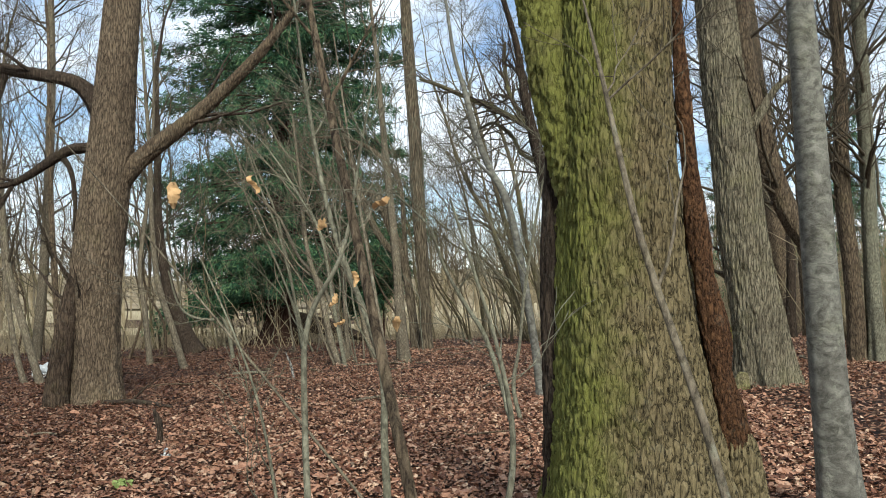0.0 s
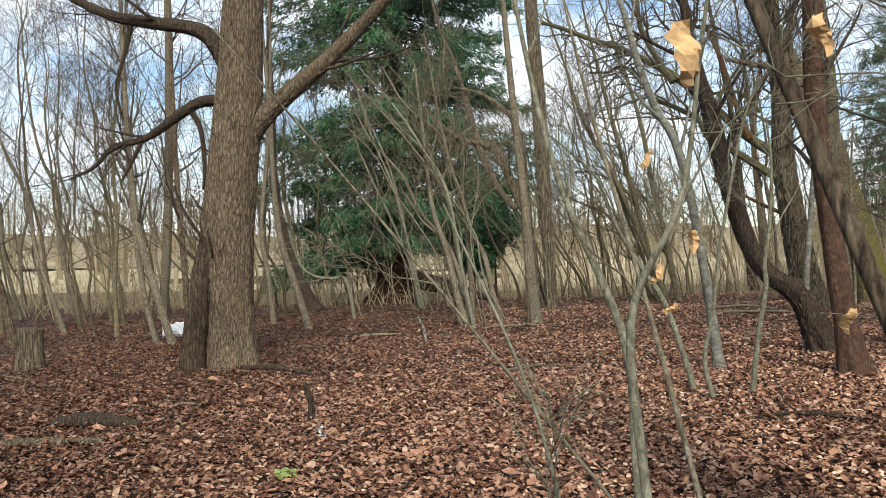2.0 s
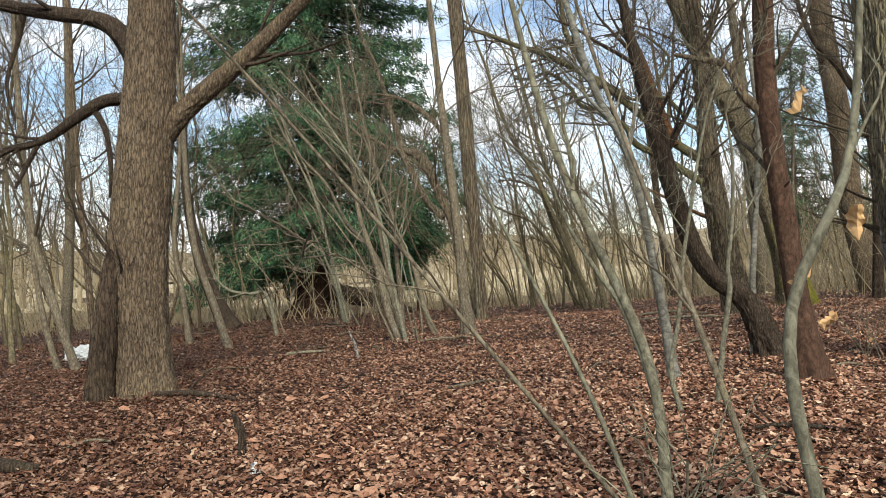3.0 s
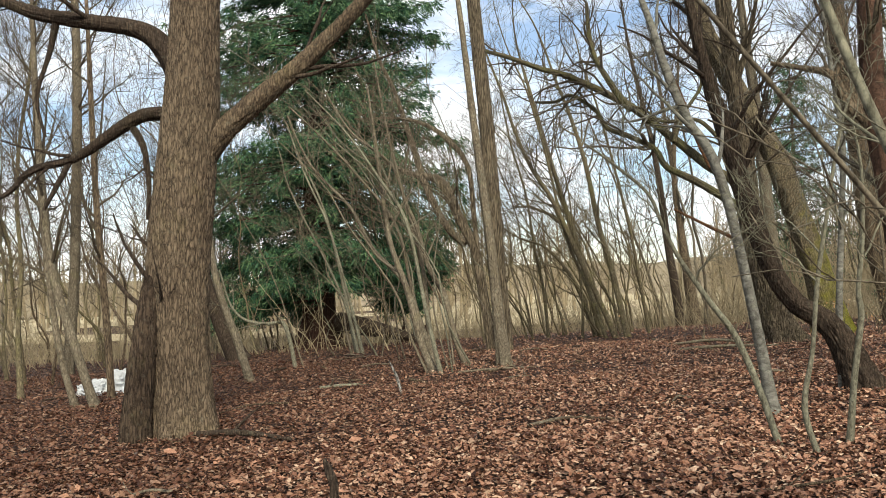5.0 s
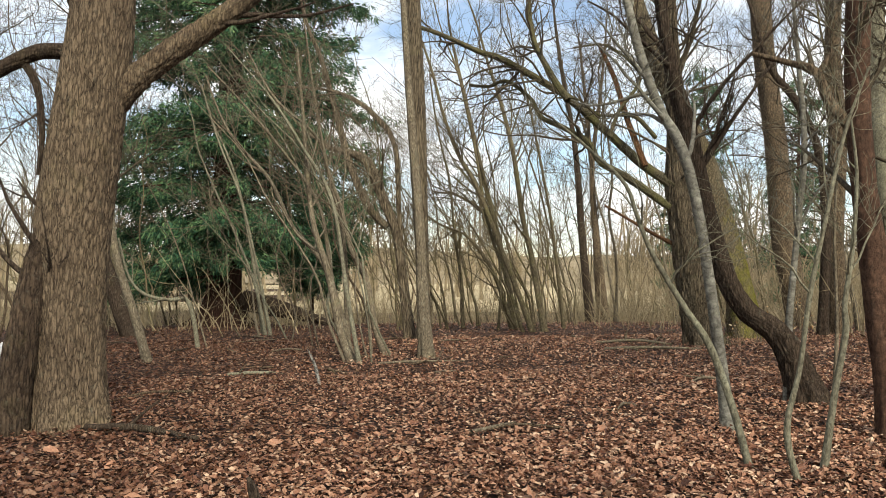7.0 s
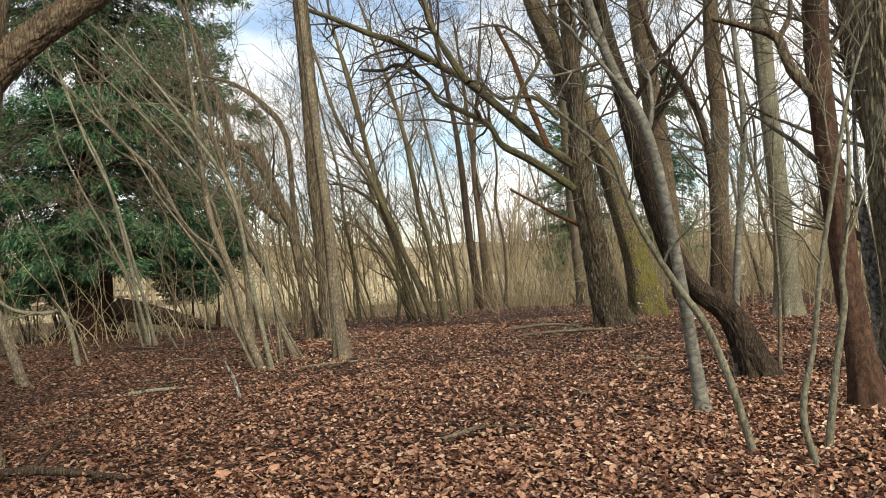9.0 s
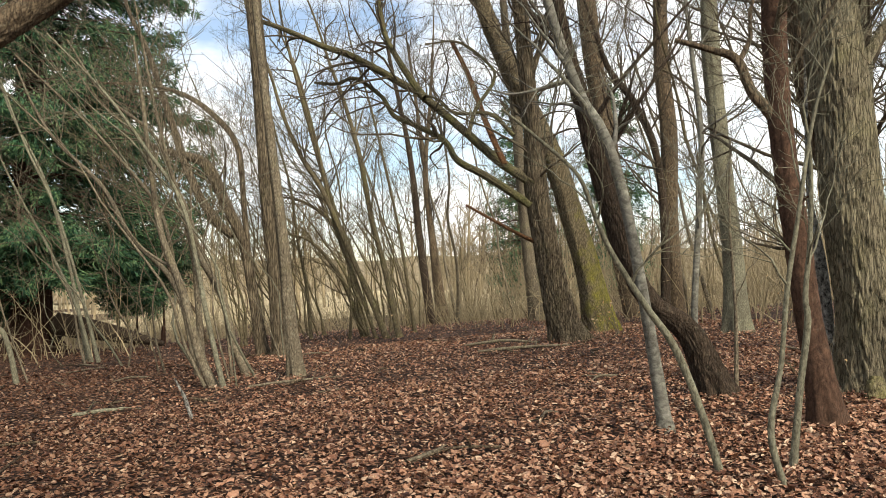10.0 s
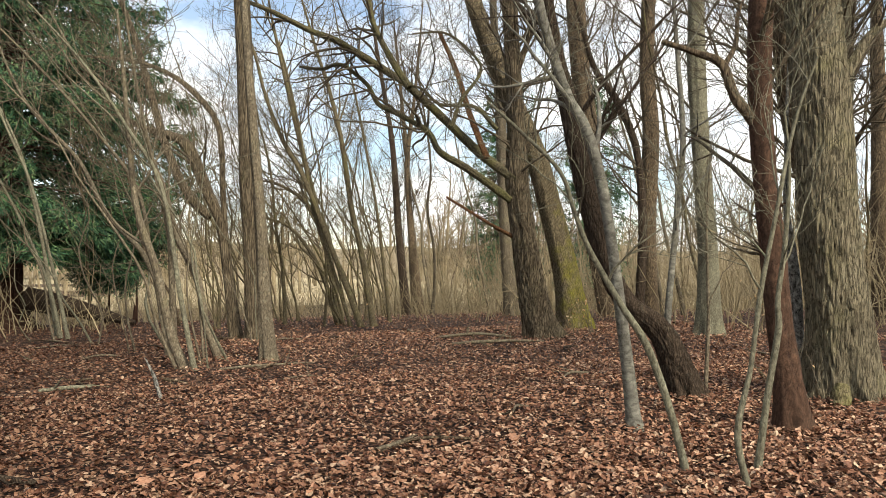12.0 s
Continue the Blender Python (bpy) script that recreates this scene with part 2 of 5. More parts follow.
# building helpers
def mesh_object(name, verts, faces, mat, parent=None, label="", smooth=True):
    """One mesh object out of vertices and quads or triangles."""
    verts = np.asarray(verts, dtype=np.float32)
    faces = np.asarray(faces, dtype=np.int32)
    me = bpy.data.meshes.new(name)
    me.vertices.add(len(verts))
    me.vertices.foreach_set("co", verts.ravel())
    k = faces.shape[1]
    me.loops.add(faces.size)
    me.loops.foreach_set("vertex_index", faces.ravel())
    me.polygons.add(len(faces))
    me.polygons.foreach_set("loop_start", np.arange(0, faces.size, k, dtype=np.int32))
    me.polygons.foreach_set("use_smooth", np.full(len(faces), smooth))
    me.materials.append(mat)
    me.update(calc_edges=True)
    me.validate()
    ob = new(name, me)
    if parent is not None:
        ob.parent = parent
    return tagged(ob, label)


def part(name, bm, mat, parent, label=""):
    me = bpy.data.meshes.new(name)
    bm.to_mesh(me)
    bm.free()
    me.materials.append(mat)
    ob = new(name, me)
    ob.parent = parent
    return tagged(ob, label)


def thing(name, at, label, category, group=""):
    ob = new(name)
    ob.location = at
    ob.empty_display_size = 0.2
    return tagged(ob, label, category, group)


G = (0.035145, 0.002315, -0.000187, -0.000191, -0.000943)


def ground_z(x, y):
    """Height of the woodland floor: gently crowned, sinking towards the meadow."""
    x, y = np.clip(x, -22, 22), np.clip(y, -12, 58) - 3
    return G[0] * x + G[1] * y + G[2] * x * x + G[3] * x * y + G[4] * y * y


def smooth_path(points, n, dense=1.0):
    """n points on a Catmull-Rom curve through rows of (x, y, z, r)."""
    p = np.array(points, dtype=float)
    q = np.vstack([2 * p[0] - p[1], p, 2 * p[-1] - p[-2]])
    step = np.linalg.norm(np.diff(p[:, :3], axis=0), axis=1)
    mark = np.concatenate([[0], np.cumsum(step)]) / step.sum()
    out = []
    for u in np.linspace(0, 1, n) ** dense:
        k = min(int(np.searchsorted(mark, u, side="right")) - 1, len(p) - 2)
        s = (u - mark[k]) / max(mark[k + 1] - mark[k], 1e-9)
        a, b, c, d = q[k:k + 4]
        out.append(0.5 * (2 * b + (c - a) * s + (2 * a - 5 * b + 4 * c - d) * s * s + (3 * b - a - 3 * c + d) * s ** 3))
    out = np.array(out)
    out[:, 3] = np.maximum(out[:, 3], 0.0015)
    return out


def tubes(paths, radii, sides):
    """Tapered tubes round many paths at once. paths: (n, k, 3); radii: (n, k)."""
    n, k, _ = paths.shape
    t = np.gradient(paths, axis=1)
    t /= np.linalg.norm(t, axis=2, keepdims=True) + 1e-9
    helper = np.where(np.abs(t[:, :1, 2:3]) < 0.9, np.array([[[0.0, 0, 1]]]), np.array([[[1.0, 0, 0]]]))
    u = np.cross(np.broadcast_to(helper, t.shape), t)
    u /= np.linalg.norm(u, axis=2, keepdims=True) + 1e-9
    w = np.cross(t, u)
    a = np.arange(sides) / sides * 2 * np.pi
    ring = u[:, :, None, :] * np.cos(a)[None, None, :, None] + w[:, :, None, :] * np.sin(a)[None, None, :, None]
    verts = paths[:, :, None, :] + ring * radii[:, :, None, None]
    i = np.arange(k - 1)[:, None] * sides
    j = np.arange(sides)[None, :]
    jn = (j + 1) % sides
    one = np.stack([i + j, i + jn, i + sides + jn, i + sides + j], axis=-1).reshape(-1, 4)
    faces = (one[None] + (np.arange(n) * k * sides)[:, None, None]).reshape(-1, 4)
    return verts.reshape(-1, 3), faces


def plates_field(ang, long, around, tall, rng):
    """Cracked bark plates over a stem: 0 in the cracks to 1 on the plates, and a level for each plate."""
    table = rng.random((64, 64, 3))
    cu = ang[None] / (2 * np.pi) * around + 0.35 * np.sin(long[:, None] * 7.0 + 3 * ang[None])
    cw = long[:, None] / tall + 0.6 * np.sin(ang[None] * 5 + 1.0) + 0.25 * np.sin(ang[None] * around * 0.37)
    iu, iw = np.floor(cu).astype(int), np.floor(cw).astype(int)
    near, second = np.full(cu.shape, 9.0), np.full(cu.shape, 9.0)
    level = np.zeros(cu.shape)
    for du in (-1, 0, 1):
        for dw in (-1, 0, 1):
            a, b = iu + du, iw + dw
            cell = table[(a % around) % 64, b % 64]
            d = np.hypot(cu - a - cell[..., 0], cw - b - cell[..., 1])
            closer = d < near
            second = np.where(closer, near, np.minimum(second, d))
            level = np.where(closer, cell[..., 2], level)
            near = np.where(closer, d, near)
    gap = np.clip((second - near) / 0.32, 0, 1)
    return gap * gap * (3 - 2 * gap), level


def stem_mesh(points, sides, rings, rough, rng, flare=0.0, plates=None, dense=1.0):
    """A trunk or limb with an uneven surface, cracked bark plates (width, height, depth) and a root flare."""
    p = smooth_path(points, rings, dense)
    verts, faces = tubes(p[None, :, :3], p[None, :, 3], sides)
    v = verts.reshape(rings, sides, 3)
    ang = np.arange(sides) / sides * 2 * np.pi
    long = np.concatenate([[0], np.cumsum(np.linalg.norm(np.diff(p[:, :3], axis=0), axis=1))])
    swell = np.ones((rings, sides))
    ph = rng.uniform(0, 6.28, 8)
    for k, amp in ((2, 0.5), (3, 0.4), (5, 0.3), (8, 0.2)):
        swell += rough * amp * np.sin(k * ang[None] + ph[k % 8] + 1.3 * np.sin(long[:, None] * (0.5 + 0.2 * k) + ph[(k + 3) % 8]))
    if flare:
        near = np.exp(-long / flare)[:, None]
        swell += near * (0.22 + 0.2 * np.sin(5 * ang[None] + ph[4]) + 0.12 * np.sin(8 * ang[None] + ph[5]))
    radius = p[:, 3][:, None] * swell
    if plates:
        wide, tall, deep = plates
        around = max(6, int(2 * np.pi * points[0][3] * 0.85 / wide))
        top, level = plates_field(ang, long, around, tall, rng)
        fine, _ = plates_field(ang, long, around * 2, tall * 0.45, rng)
        depth = np.minimum(deep, 0.16 * p[:, 3])[:, None]
        radius = radius + depth * ((top - 0.6) + 0.45 * (level - 0.5) * top + 0.35 * (fine - 0.6))
    centre = p[:, None, :3]
    out = (v - centre) / p[:, 3][:, None, None]
    return (centre + out * radius[:, :, None]).reshape(-1, 3), faces


def sprout(rng, paths, radii, count, length, angle, lift, wander, k=6, u0=0.25, slim=0.55, tip=0.0018, cap=1.0):
    """Child branches on many parent branches. Returns their paths and radii."""
    n, kp, _ = paths.shape
    own = rng.integers(0, n, count) if n > 1 else np.zeros(count, int)
    u = (u0 + (1 - u0) * rng.random(count)) * (kp - 1)
    i = np.minimum(u.astype(int), kp - 2)
    s = (u - i)[:, None]
    start = paths[own, i] * (1 - s) + paths[own, i + 1] * s
    r0 = radii[own, i] * (1 - s[:, 0]) + radii[own, i + 1] * s[:, 0]
    tang = paths[own, i + 1] - paths[own, i]
    tang /= np.linalg.norm(tang, axis=1, keepdims=True) + 1e-9
    side = rng.standard_normal((count, 3))
    side -= (side * tang).sum(1, keepdims=True) * tang
    side /= np.linalg.norm(side, axis=1, keepdims=True) + 1e-9
    a = np.radians(rng.normal(angle, 12, count))[:, None]
    d = tang * np.cos(a) + side * np.sin(a)
    size = length * rng.uniform(0.45, 1.15, count) * (1.1 - 0.55 * u / (kp - 1))
    out = np.empty((count, k, 3))
    out[:, 0] = start
    for j in range(1, k):
        d = d + wander * rng.standard_normal((count, 3)) + np.array([0, 0, lift])
        d /= np.linalg.norm(d, axis=1, keepdims=True)
        out[:, j] = out[:, j - 1] + d * (size / (k - 1))[:, None]
    first = np.minimum(r0 * slim, cap)[:, None]
    rad = np.maximum(first * np.linspace(1, 0.25, k)[None], tip)
    return out, rad


def crown(rng, axes, counts, lengths, angles=(48, 45, 42), lift=0.08, wander=0.16, u0=0.3, tip=0.0018, parent=None, mat=None, cap=0.03, joined=False, trunk=None):
    """Three orders of branches grown from the given axes: boughs, then the fine twigs, each one mesh."""
    sets = []
    for points, share in axes:
        p = smooth_path(points, 12)
        span = np.linalg.norm(np.diff(p[:, :3], axis=0), axis=1).sum()
        sets.append(sprout(rng, p[None, :, :3], p[None, :, 3], max(1, int(counts[0] * share * min(1, span / 3))), min(lengths[0], 0.5 * span), angles[0], lift, wander * 0.8, 9, u0, 0.5, tip * 1.6, cap))
    p1, r1 = np.concatenate([s[0] for s in sets]), np.concatenate([s[1] for s in sets])
    if not joined:
        for path, rad in zip(p1, r1):
            v1, f1 = tubes(path[None], rad[None], 6)
            mesh_object("branch", v1, f1, mat, trunk or parent)
    p2, r2 = sprout(rng, p1, r1, counts[1], lengths[1], angles[1], lift, wander, 7, 0.2, 0.55, tip * 1.2)
    p3, r3 = sprout(rng, p2, r2, counts[2], lengths[2], angles[2], lift, wander, 5, 0.15, 0.6, tip)
    v2, f2 = tubes(p2, r2, 3 if joined else 4)
    v3, f3 = tubes(p3, r3, 3)
    vs, fs = [v2, v3], [f2, f3 + len(v2)]
    if joined:
        v1, f1 = tubes(p1, r1, 4)
        fs.append(f1 + len(v2) + len(v3))
        vs.append(v1)
    ob = mesh_object("twig_spray", np.concatenate(vs), np.concatenate(fs), mat, parent)
    tagged(ob, "fine bare twigs", kind="stuff")


def tree(name, label, mat, stem, limbs=(), sides=16, rings=40, rough=0.06, plates=None, flare=0.35, seed=1, counts=(8, 60, 260), lengths=(2.8, 1.6, 0.8),
         u0=0.35, angles=(46, 40, 38), lift=0.035, wander=0.12, tip=0.0024, twig_mat=None, category="tree", group="", limb_mats=(), limb_twigs=True, dense=1.0, stubs=0):
    """A bare tree: trunk, limbs and a crown of boughs and twigs, standing on the ground."""
    rng = np.random.default_rng(seed)
    base = np.array([stem[0][0], stem[0][1], float(ground_z(stem[0][0], stem[0][1]))])
    shift = np.array([*base, 0.0])
    local = [np.array(s) - shift for s in stem]
    local[0][2] = min(local[0][2], -0.05)
    root = thing(name, base, label, category, group)
    grow, top = [], local[-1]
    if top[3] > 0.02:
        way = top[:3] - local[-2][:3]
        way = way / np.linalg.norm(way) + np.array([0, 0, 0.35])
        way /= np.linalg.norm(way)
        grow = [top]
        for step in range(4):
            way = way + rng.normal(0, 0.09, 3)
            way /= np.linalg.norm(way)
            grow.append(np.array([*(grow[-1][:3] + way * (0.7 + top[3] * 5)), top[3] * (0.74, 0.5, 0.28, 0.08)[step]]))
    full = local + grow[1:]
    v, f = stem_mesh(full, sides, rings, rough, rng, flare, plates, dense)
    trunk = mesh_object("trunk", v, f, mat, root)
    axes = [(local, 1.0)] if u0 < 1 else []
    if grow:
        axes.append((grow, 0.7))
    for number, limb in enumerate(limbs):
        pts = [np.array(s) - shift for s in limb]
        v, f = stem_mesh(pts, max(10, min(60, sides // 2)), max(16, min(120, rings // 2)), rough, rng, 0.0, plates)
        mesh_object("limb", v, f, limb_mats[number] if number < len(limb_mats) else mat, root)
        if limb_twigs and pts[-1][3] < 0.09 and pts[-1][2] > 2.0 and (number >= len(limb_mats) or limb_mats[number] is not WOOD_DEAD):
            axes.append((pts, 0.6))
    if stubs:
        p = smooth_path(local, 16)
        c, r = sprout(rng, p[None, :, :3], p[None, :, 3], stubs, 0.22, 70, 0.02, 0.1, 4, 0.12, 0.3, 0.008, 0.03)
        for path, rad in zip(c, r):
            v, f = tubes(path[None], rad[None], 6)
            mesh_object("branch_stub", v, f, mat, trunk)
    if counts[0]:
        crown(rng, axes, counts, lengths, angles, lift, wander, u0 if u0 < 1 else 0.3, tip, root, twig_mat or TWIG, trunk=trunk)
    return root


# the woodland floor: one sheet to the horizon
def floor_sheet():
    xs = np.unique(np.concatenate([np.linspace(-16, 14, 200), np.linspace(-60, 60, 90), np.linspace(-900, 900, 40)]))
    ys = np.unique(np.concatenate([np.linspace(-6, 24, 190), np.linspace(-60, 120, 120), np.linspace(-900, 900, 40)]))
    gx, gy = np.meshgrid(xs, ys)
    gz = ground_z(gx, gy)
    near = np.exp(-(np.hypot(gx, gy - 8) / 26) ** 2)
    gz = gz + near * (0.022 * np.sin(gx * 2.3 + 1.7 * np.sin(gy * 1.1)) * np.sin(gy * 1.9 + gx * 0.6) + 0.012 * np.sin(gx * 6.1 + gy * 2) * np.sin(gy * 5.3 - gx))
    nx, ny = len(xs), len(ys)
    i = np.arange(ny - 1)[:, None] * nx + np.arange(nx - 1)[None]
    faces = np.stack([i, i + 1, i + nx + 1, i + nx], axis=-1).reshape(-1, 4)
    ob = mesh_object("ground", np.stack([gx, gy, gz], -1).reshape(-1, 3), faces, GROUND)
    return tagged(ob, "woodland floor of brown leaf mould under bare trees", "ground", kind="structure")


GROUND_SHEET = floor_sheet()

# meadow beyond the wood
def meadow():
    xs, ys = np.linspace(-240, 260, 60), np.linspace(74, 320, 40)
    gx, gy = np.meshgrid(xs, ys)
    gz = ground_z(gx, gy) + 0.06 + 0.25 * np.sin(gx * 0.05) * np.sin(gy * 0.07) ** 2 + np.clip(gy - 150, 0, None) * 0.012
    i = np.arange(39)[:, None] * 60 + np.arange(59)[None]
    faces = np.stack([i, i + 1, i + 61, i + 60], axis=-1).reshape(-1, 4)
    ob = mesh_object("ground_meadow", np.stack([gx, gy, gz], -1).reshape(-1, 3), faces, FIELD)
    return tagged(ob, "pale dry winter meadow beyond the trees", "meadow", kind="structure")


meadow()


# leaf litter
def leaf_cloud(rng, x, y, z, size, tilt):
    """Curled oak and beech leaves lying at the given places: 8 corners, 6 faces each."""
    n = len(x)
    shape = np.array([[-0.5, 0, 0], [-0.2, 0.26, 0.05], [0.18, 0.33, 0.07], [0.5, 0.02, 0.10], [0.15, -0.31, 0.06], [-0.22, -0.27, 0.05], [-0.1, 0, -0.03], [0.2, 0, -0.03]])
    shape = shape[None] * np.ones((n, 1, 1))
    shape[:, :, 1] *= rng.uniform(0.65, 1.15, (n, 1))
    shape[:, :, 2] *= rng.uniform(-1.2, 2.6, (n, 1))
    shape += rng.normal(0, 0.07, shape.shape)
    shape *= size[:, None, None]
    a, b, c = rng.uniform(0, 6.283, n), rng.normal(0, tilt, n), rng.normal(0, tilt, n)
    ca, sa, cb, sb, cc, sc = np.cos(a), np.sin(a), np.cos(b), np.sin(b), np.cos(c), np.sin(c)
    px, py, pz = shape[:, :, 0], shape[:, :, 1], shape[:, :, 2]
    py, pz = py * cb[:, None] - pz * sb[:, None], py * sb[:, None] + pz * cb[:, None]
    px, pz = px * cc[:, None] + pz * sc[:, None], -px * sc[:, None] + pz * cc[:, None]
    px, py = px * ca[:, None] - py * sa[:, None], px * sa[:, None] + py * ca[:, None]
    verts = np.stack([px + x[:, None], py + y[:, None], pz + z[:, None]], -1).reshape(-1, 3)
    one = np.array([[0, 1, 6, 6], [1, 2, 7, 6], [2, 3, 7, 7], [3, 4, 7, 7], [4, 5, 6, 7], [5, 0, 6, 6]])
    tri = []
    for q in one:
        tri.append(q[:3])
        if q[2] != q[3]:
            tri.append(q[[0, 2, 3]])
    one = np.array(tri)
    faces = (one[None] + (np.arange(n) * 8)[:, None, None]).reshape(-1, 3)
    return verts, faces


def litter():
    rng = np.random.default_rng(5)
    spots = []
    for x0, x1, y0, y1, per in ((-6.5, 3.5, 3.5, 9.5, 1350), (-9, 7, 9.5, 14, 600), (-14, 11, 14, 22, 200), (-20, 18, 22, 36, 26), (0.0, 5, 1.5, 3.5, 250), (3.5, 8, 3.5, 9.5, 200), (-10, -6.5, 4, 9.5, 200), (-6.5, 0, 1.5, 3.5, 120)):
        n = int((x1 - x0) * (y1 - y0) * per)
        spots.append(np.stack([rng.uniform(x0, x1, n), rng.uniform(y0, y1, n)], 1))
    xy = np.concatenate(spots)
    z = ground_z(xy[:, 0], xy[:, 1]) + 0.022 + np.abs(rng.normal(0, 0.022, len(xy)))
    size = (0.026 + 0.046 * rng.random(len(xy)) ** 1.8) * (1 + np.clip(xy[:, 1] - 14, 0, 12) * 0.03)
    v, f = leaf_cloud(rng, xy[:, 0], xy[:, 1], z, size, 0.34)
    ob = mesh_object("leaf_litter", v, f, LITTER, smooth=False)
    tagged(ob, "thick carpet of fallen brown oak and beech leaves", "fallen leaves", kind="stuff")


litter()


# the great trees
tree("maple_tree", "great old maple with furrowed grey-brown bark and a cleft foot", BARK_MAPLE,
     [(-4.74, 10.69, -0.20, 0.322), (-4.75, 10.68, 0.42, 0.296), (-4.78, 10.68, 1.41, 0.322), (-4.71, 10.68, 2.40, 0.319), (-4.61, 10.67, 3.38, 0.296), (-4.55, 10.67, 4.37, 0.263), (-4.48, 10.67, 5.42, 0.231), (-4.44, 10.67, 6.34, 0.164)],
     [[(-4.64, 10.67, 3.64, 0.164), (-4.92, 10.66, 4.08, 0.119), (-5.21, 10.65, 4.27, 0.089), (-5.77, 10.64, 4.37, 0.079), (-6.36, 10.62, 4.49, 0.066), (-7.08, 10.60, 4.83, 0.040)],
        [(-4.78, 10.67, 3.32, 0.079), (-5.11, 10.66, 3.31, 0.072), (-5.35, 10.65, 3.19, 0.066), (-5.88, 10.64, 2.85, 0.046), (-6.34, 10.63, 2.73, 0.037), (-6.61, 10.62, 2.48, 0.026), (-6.95, 10.61, 2.32, 0.016)],
        [(-4.56, 10.68, 2.78, 0.164), (-4.26, 10.69, 3.11, 0.119), (-3.89, 10.69, 3.43, 0.109), (-3.42, 10.71, 3.81, 0.096), (-2.95, 10.72, 4.26, 0.079), (-2.54, 10.73, 4.71, 0.066), (-2.00, 10.74, 5.42, 0.040)],
        [(-5.28, 10.66, 3.22, 0.040), (-5.14, 10.66, 2.97, 0.033), (-5.08, 10.66, 2.54, 0.026), (-5.10, 10.67, 2.15, 0.019)],
        [(-5.91, 10.64, 2.86, 0.030), (-6.09, 10.64, 2.53, 0.026), (-6.22, 10.63, 2.29, 0.016)],
        [(-6.07, 10.63, 4.39, 0.040), (-6.15, 10.63, 4.02, 0.026), (-6.29, 10.63, 3.53, 0.019), (-6.20, 10.63, 3.09, 0.014)],
        [(-5.15, 10.40, -0.21, 0.165), (-5.12, 10.40, 0.20, 0.142), (-5.06, 10.42, 0.71, 0.135), (-5.00, 10.48, 1.25, 0.120), (-4.94, 10.62, 1.75, 0.090), (-4.88, 10.85, 2.10, 0.050)]],
     sides=150, rings=300, rough=0.05, plates=(0.032, 0.16, 0.014), dense=1.5, flare=0.32, seed=3, counts=(14, 70, 300), lengths=(2.4, 1.1, 0.5), u0=1.0, limb_mats=[BARK_DARK, BARK_DARK, BARK_BROWN, BARK_DARK, BARK_DARK, BARK_DARK, BARK_FOOT], twig_mat=BARK_DARK)
tree("oak_tree", "thick mossy green oak trunk with a strip of torn dead wood", BARK_GREAT,
     [(0.92, 3.57, 0.00, 0.470), (0.90, 3.56, 0.32, 0.444), (0.87, 3.54, 0.61, 0.386), (0.82, 3.52, 1.12, 0.321), (0.79, 3.49, 1.64, 0.280), (0.77, 3.46, 2.15, 0.264), (0.76, 3.44, 2.67, 0.251), (0.74, 3.41, 3.18, 0.219)],
     [[(0.66, 3.48, 1.82, 0.154), (0.52, 3.46, 2.26, 0.116), (0.43, 3.44, 2.67, 0.093), (0.34, 3.42, 3.05, 0.077)],
        [(1.27, 3.42, 0.62, 0.062), (1.25, 3.40, 0.78, 0.066), (1.21, 3.40, 0.98, 0.048), (1.19, 3.40, 1.16, 0.062), (1.15, 3.41, 1.40, 0.044), (1.12, 3.41, 1.62, 0.050), (1.09, 3.40, 1.90, 0.032), (1.06, 3.38, 2.2, 0.034), (1.04, 3.37, 2.51, 0.022), (1.03, 3.36, 2.82, 0.018)],
        [(1.35, 3.36, -0.1, 0.110), (1.33, 3.37, 0.25, 0.088), (1.30, 3.39, 0.52, 0.080), (1.28, 3.41, 0.68, 0.070), (1.27, 3.43, 0.76, 0.03)],
        [(0.55, 3.66, 0.38, 0.079), (0.53, 3.60, 0.86, 0.066), (0.51, 3.58, 1.23, 0.058), (0.51, 3.56, 1.64, 0.055), (0.53, 3.54, 2.04, 0.050), (0.55, 3.56, 2.36, 0.034), (0.56, 3.55, 2.55, 0.016)]],
     sides=260, rings=420, rough=0.06, plates=(0.034, 0.10, 0.017), dense=1.8, flare=0.3, seed=4, counts=(14, 90, 300), lengths=(2.6, 1.3, 0.6), u0=1.0, limb_mats=[BARK_GREAT, WOOD_DEAD, BARK_GREAT, BARK_DARK], limb_twigs=False)
tree("oak_tree", "tall straight oak with deeply furrowed grey-green bark", BARK_OAK,
     [(4.17, 10.08, 0.07, 0.335), (4.08, 10.09, 0.96, 0.299), (3.94, 10.12, 1.91, 0.290), (3.84, 10.13, 3.10, 0.275), (3.70, 10.15, 4.30, 0.257), (3.62, 10.16, 5.25, 0.239)],
     [[(4.00, 10.06, 3.41, 0.072), (4.16, 9.99, 3.68, 0.054), (4.32, 9.92, 3.96, 0.042), (4.60, 9.80, 4.19, 0.024)]],
     sides=150, rings=280, rough=0.05, plates=(0.042, 0.42, 0.024), dense=1.3, flare=0.45, seed=5, counts=(8, 60, 240), lengths=(2.2, 1.0, 0.5), u0=1.0, limb_mats=[BARK_OAK])
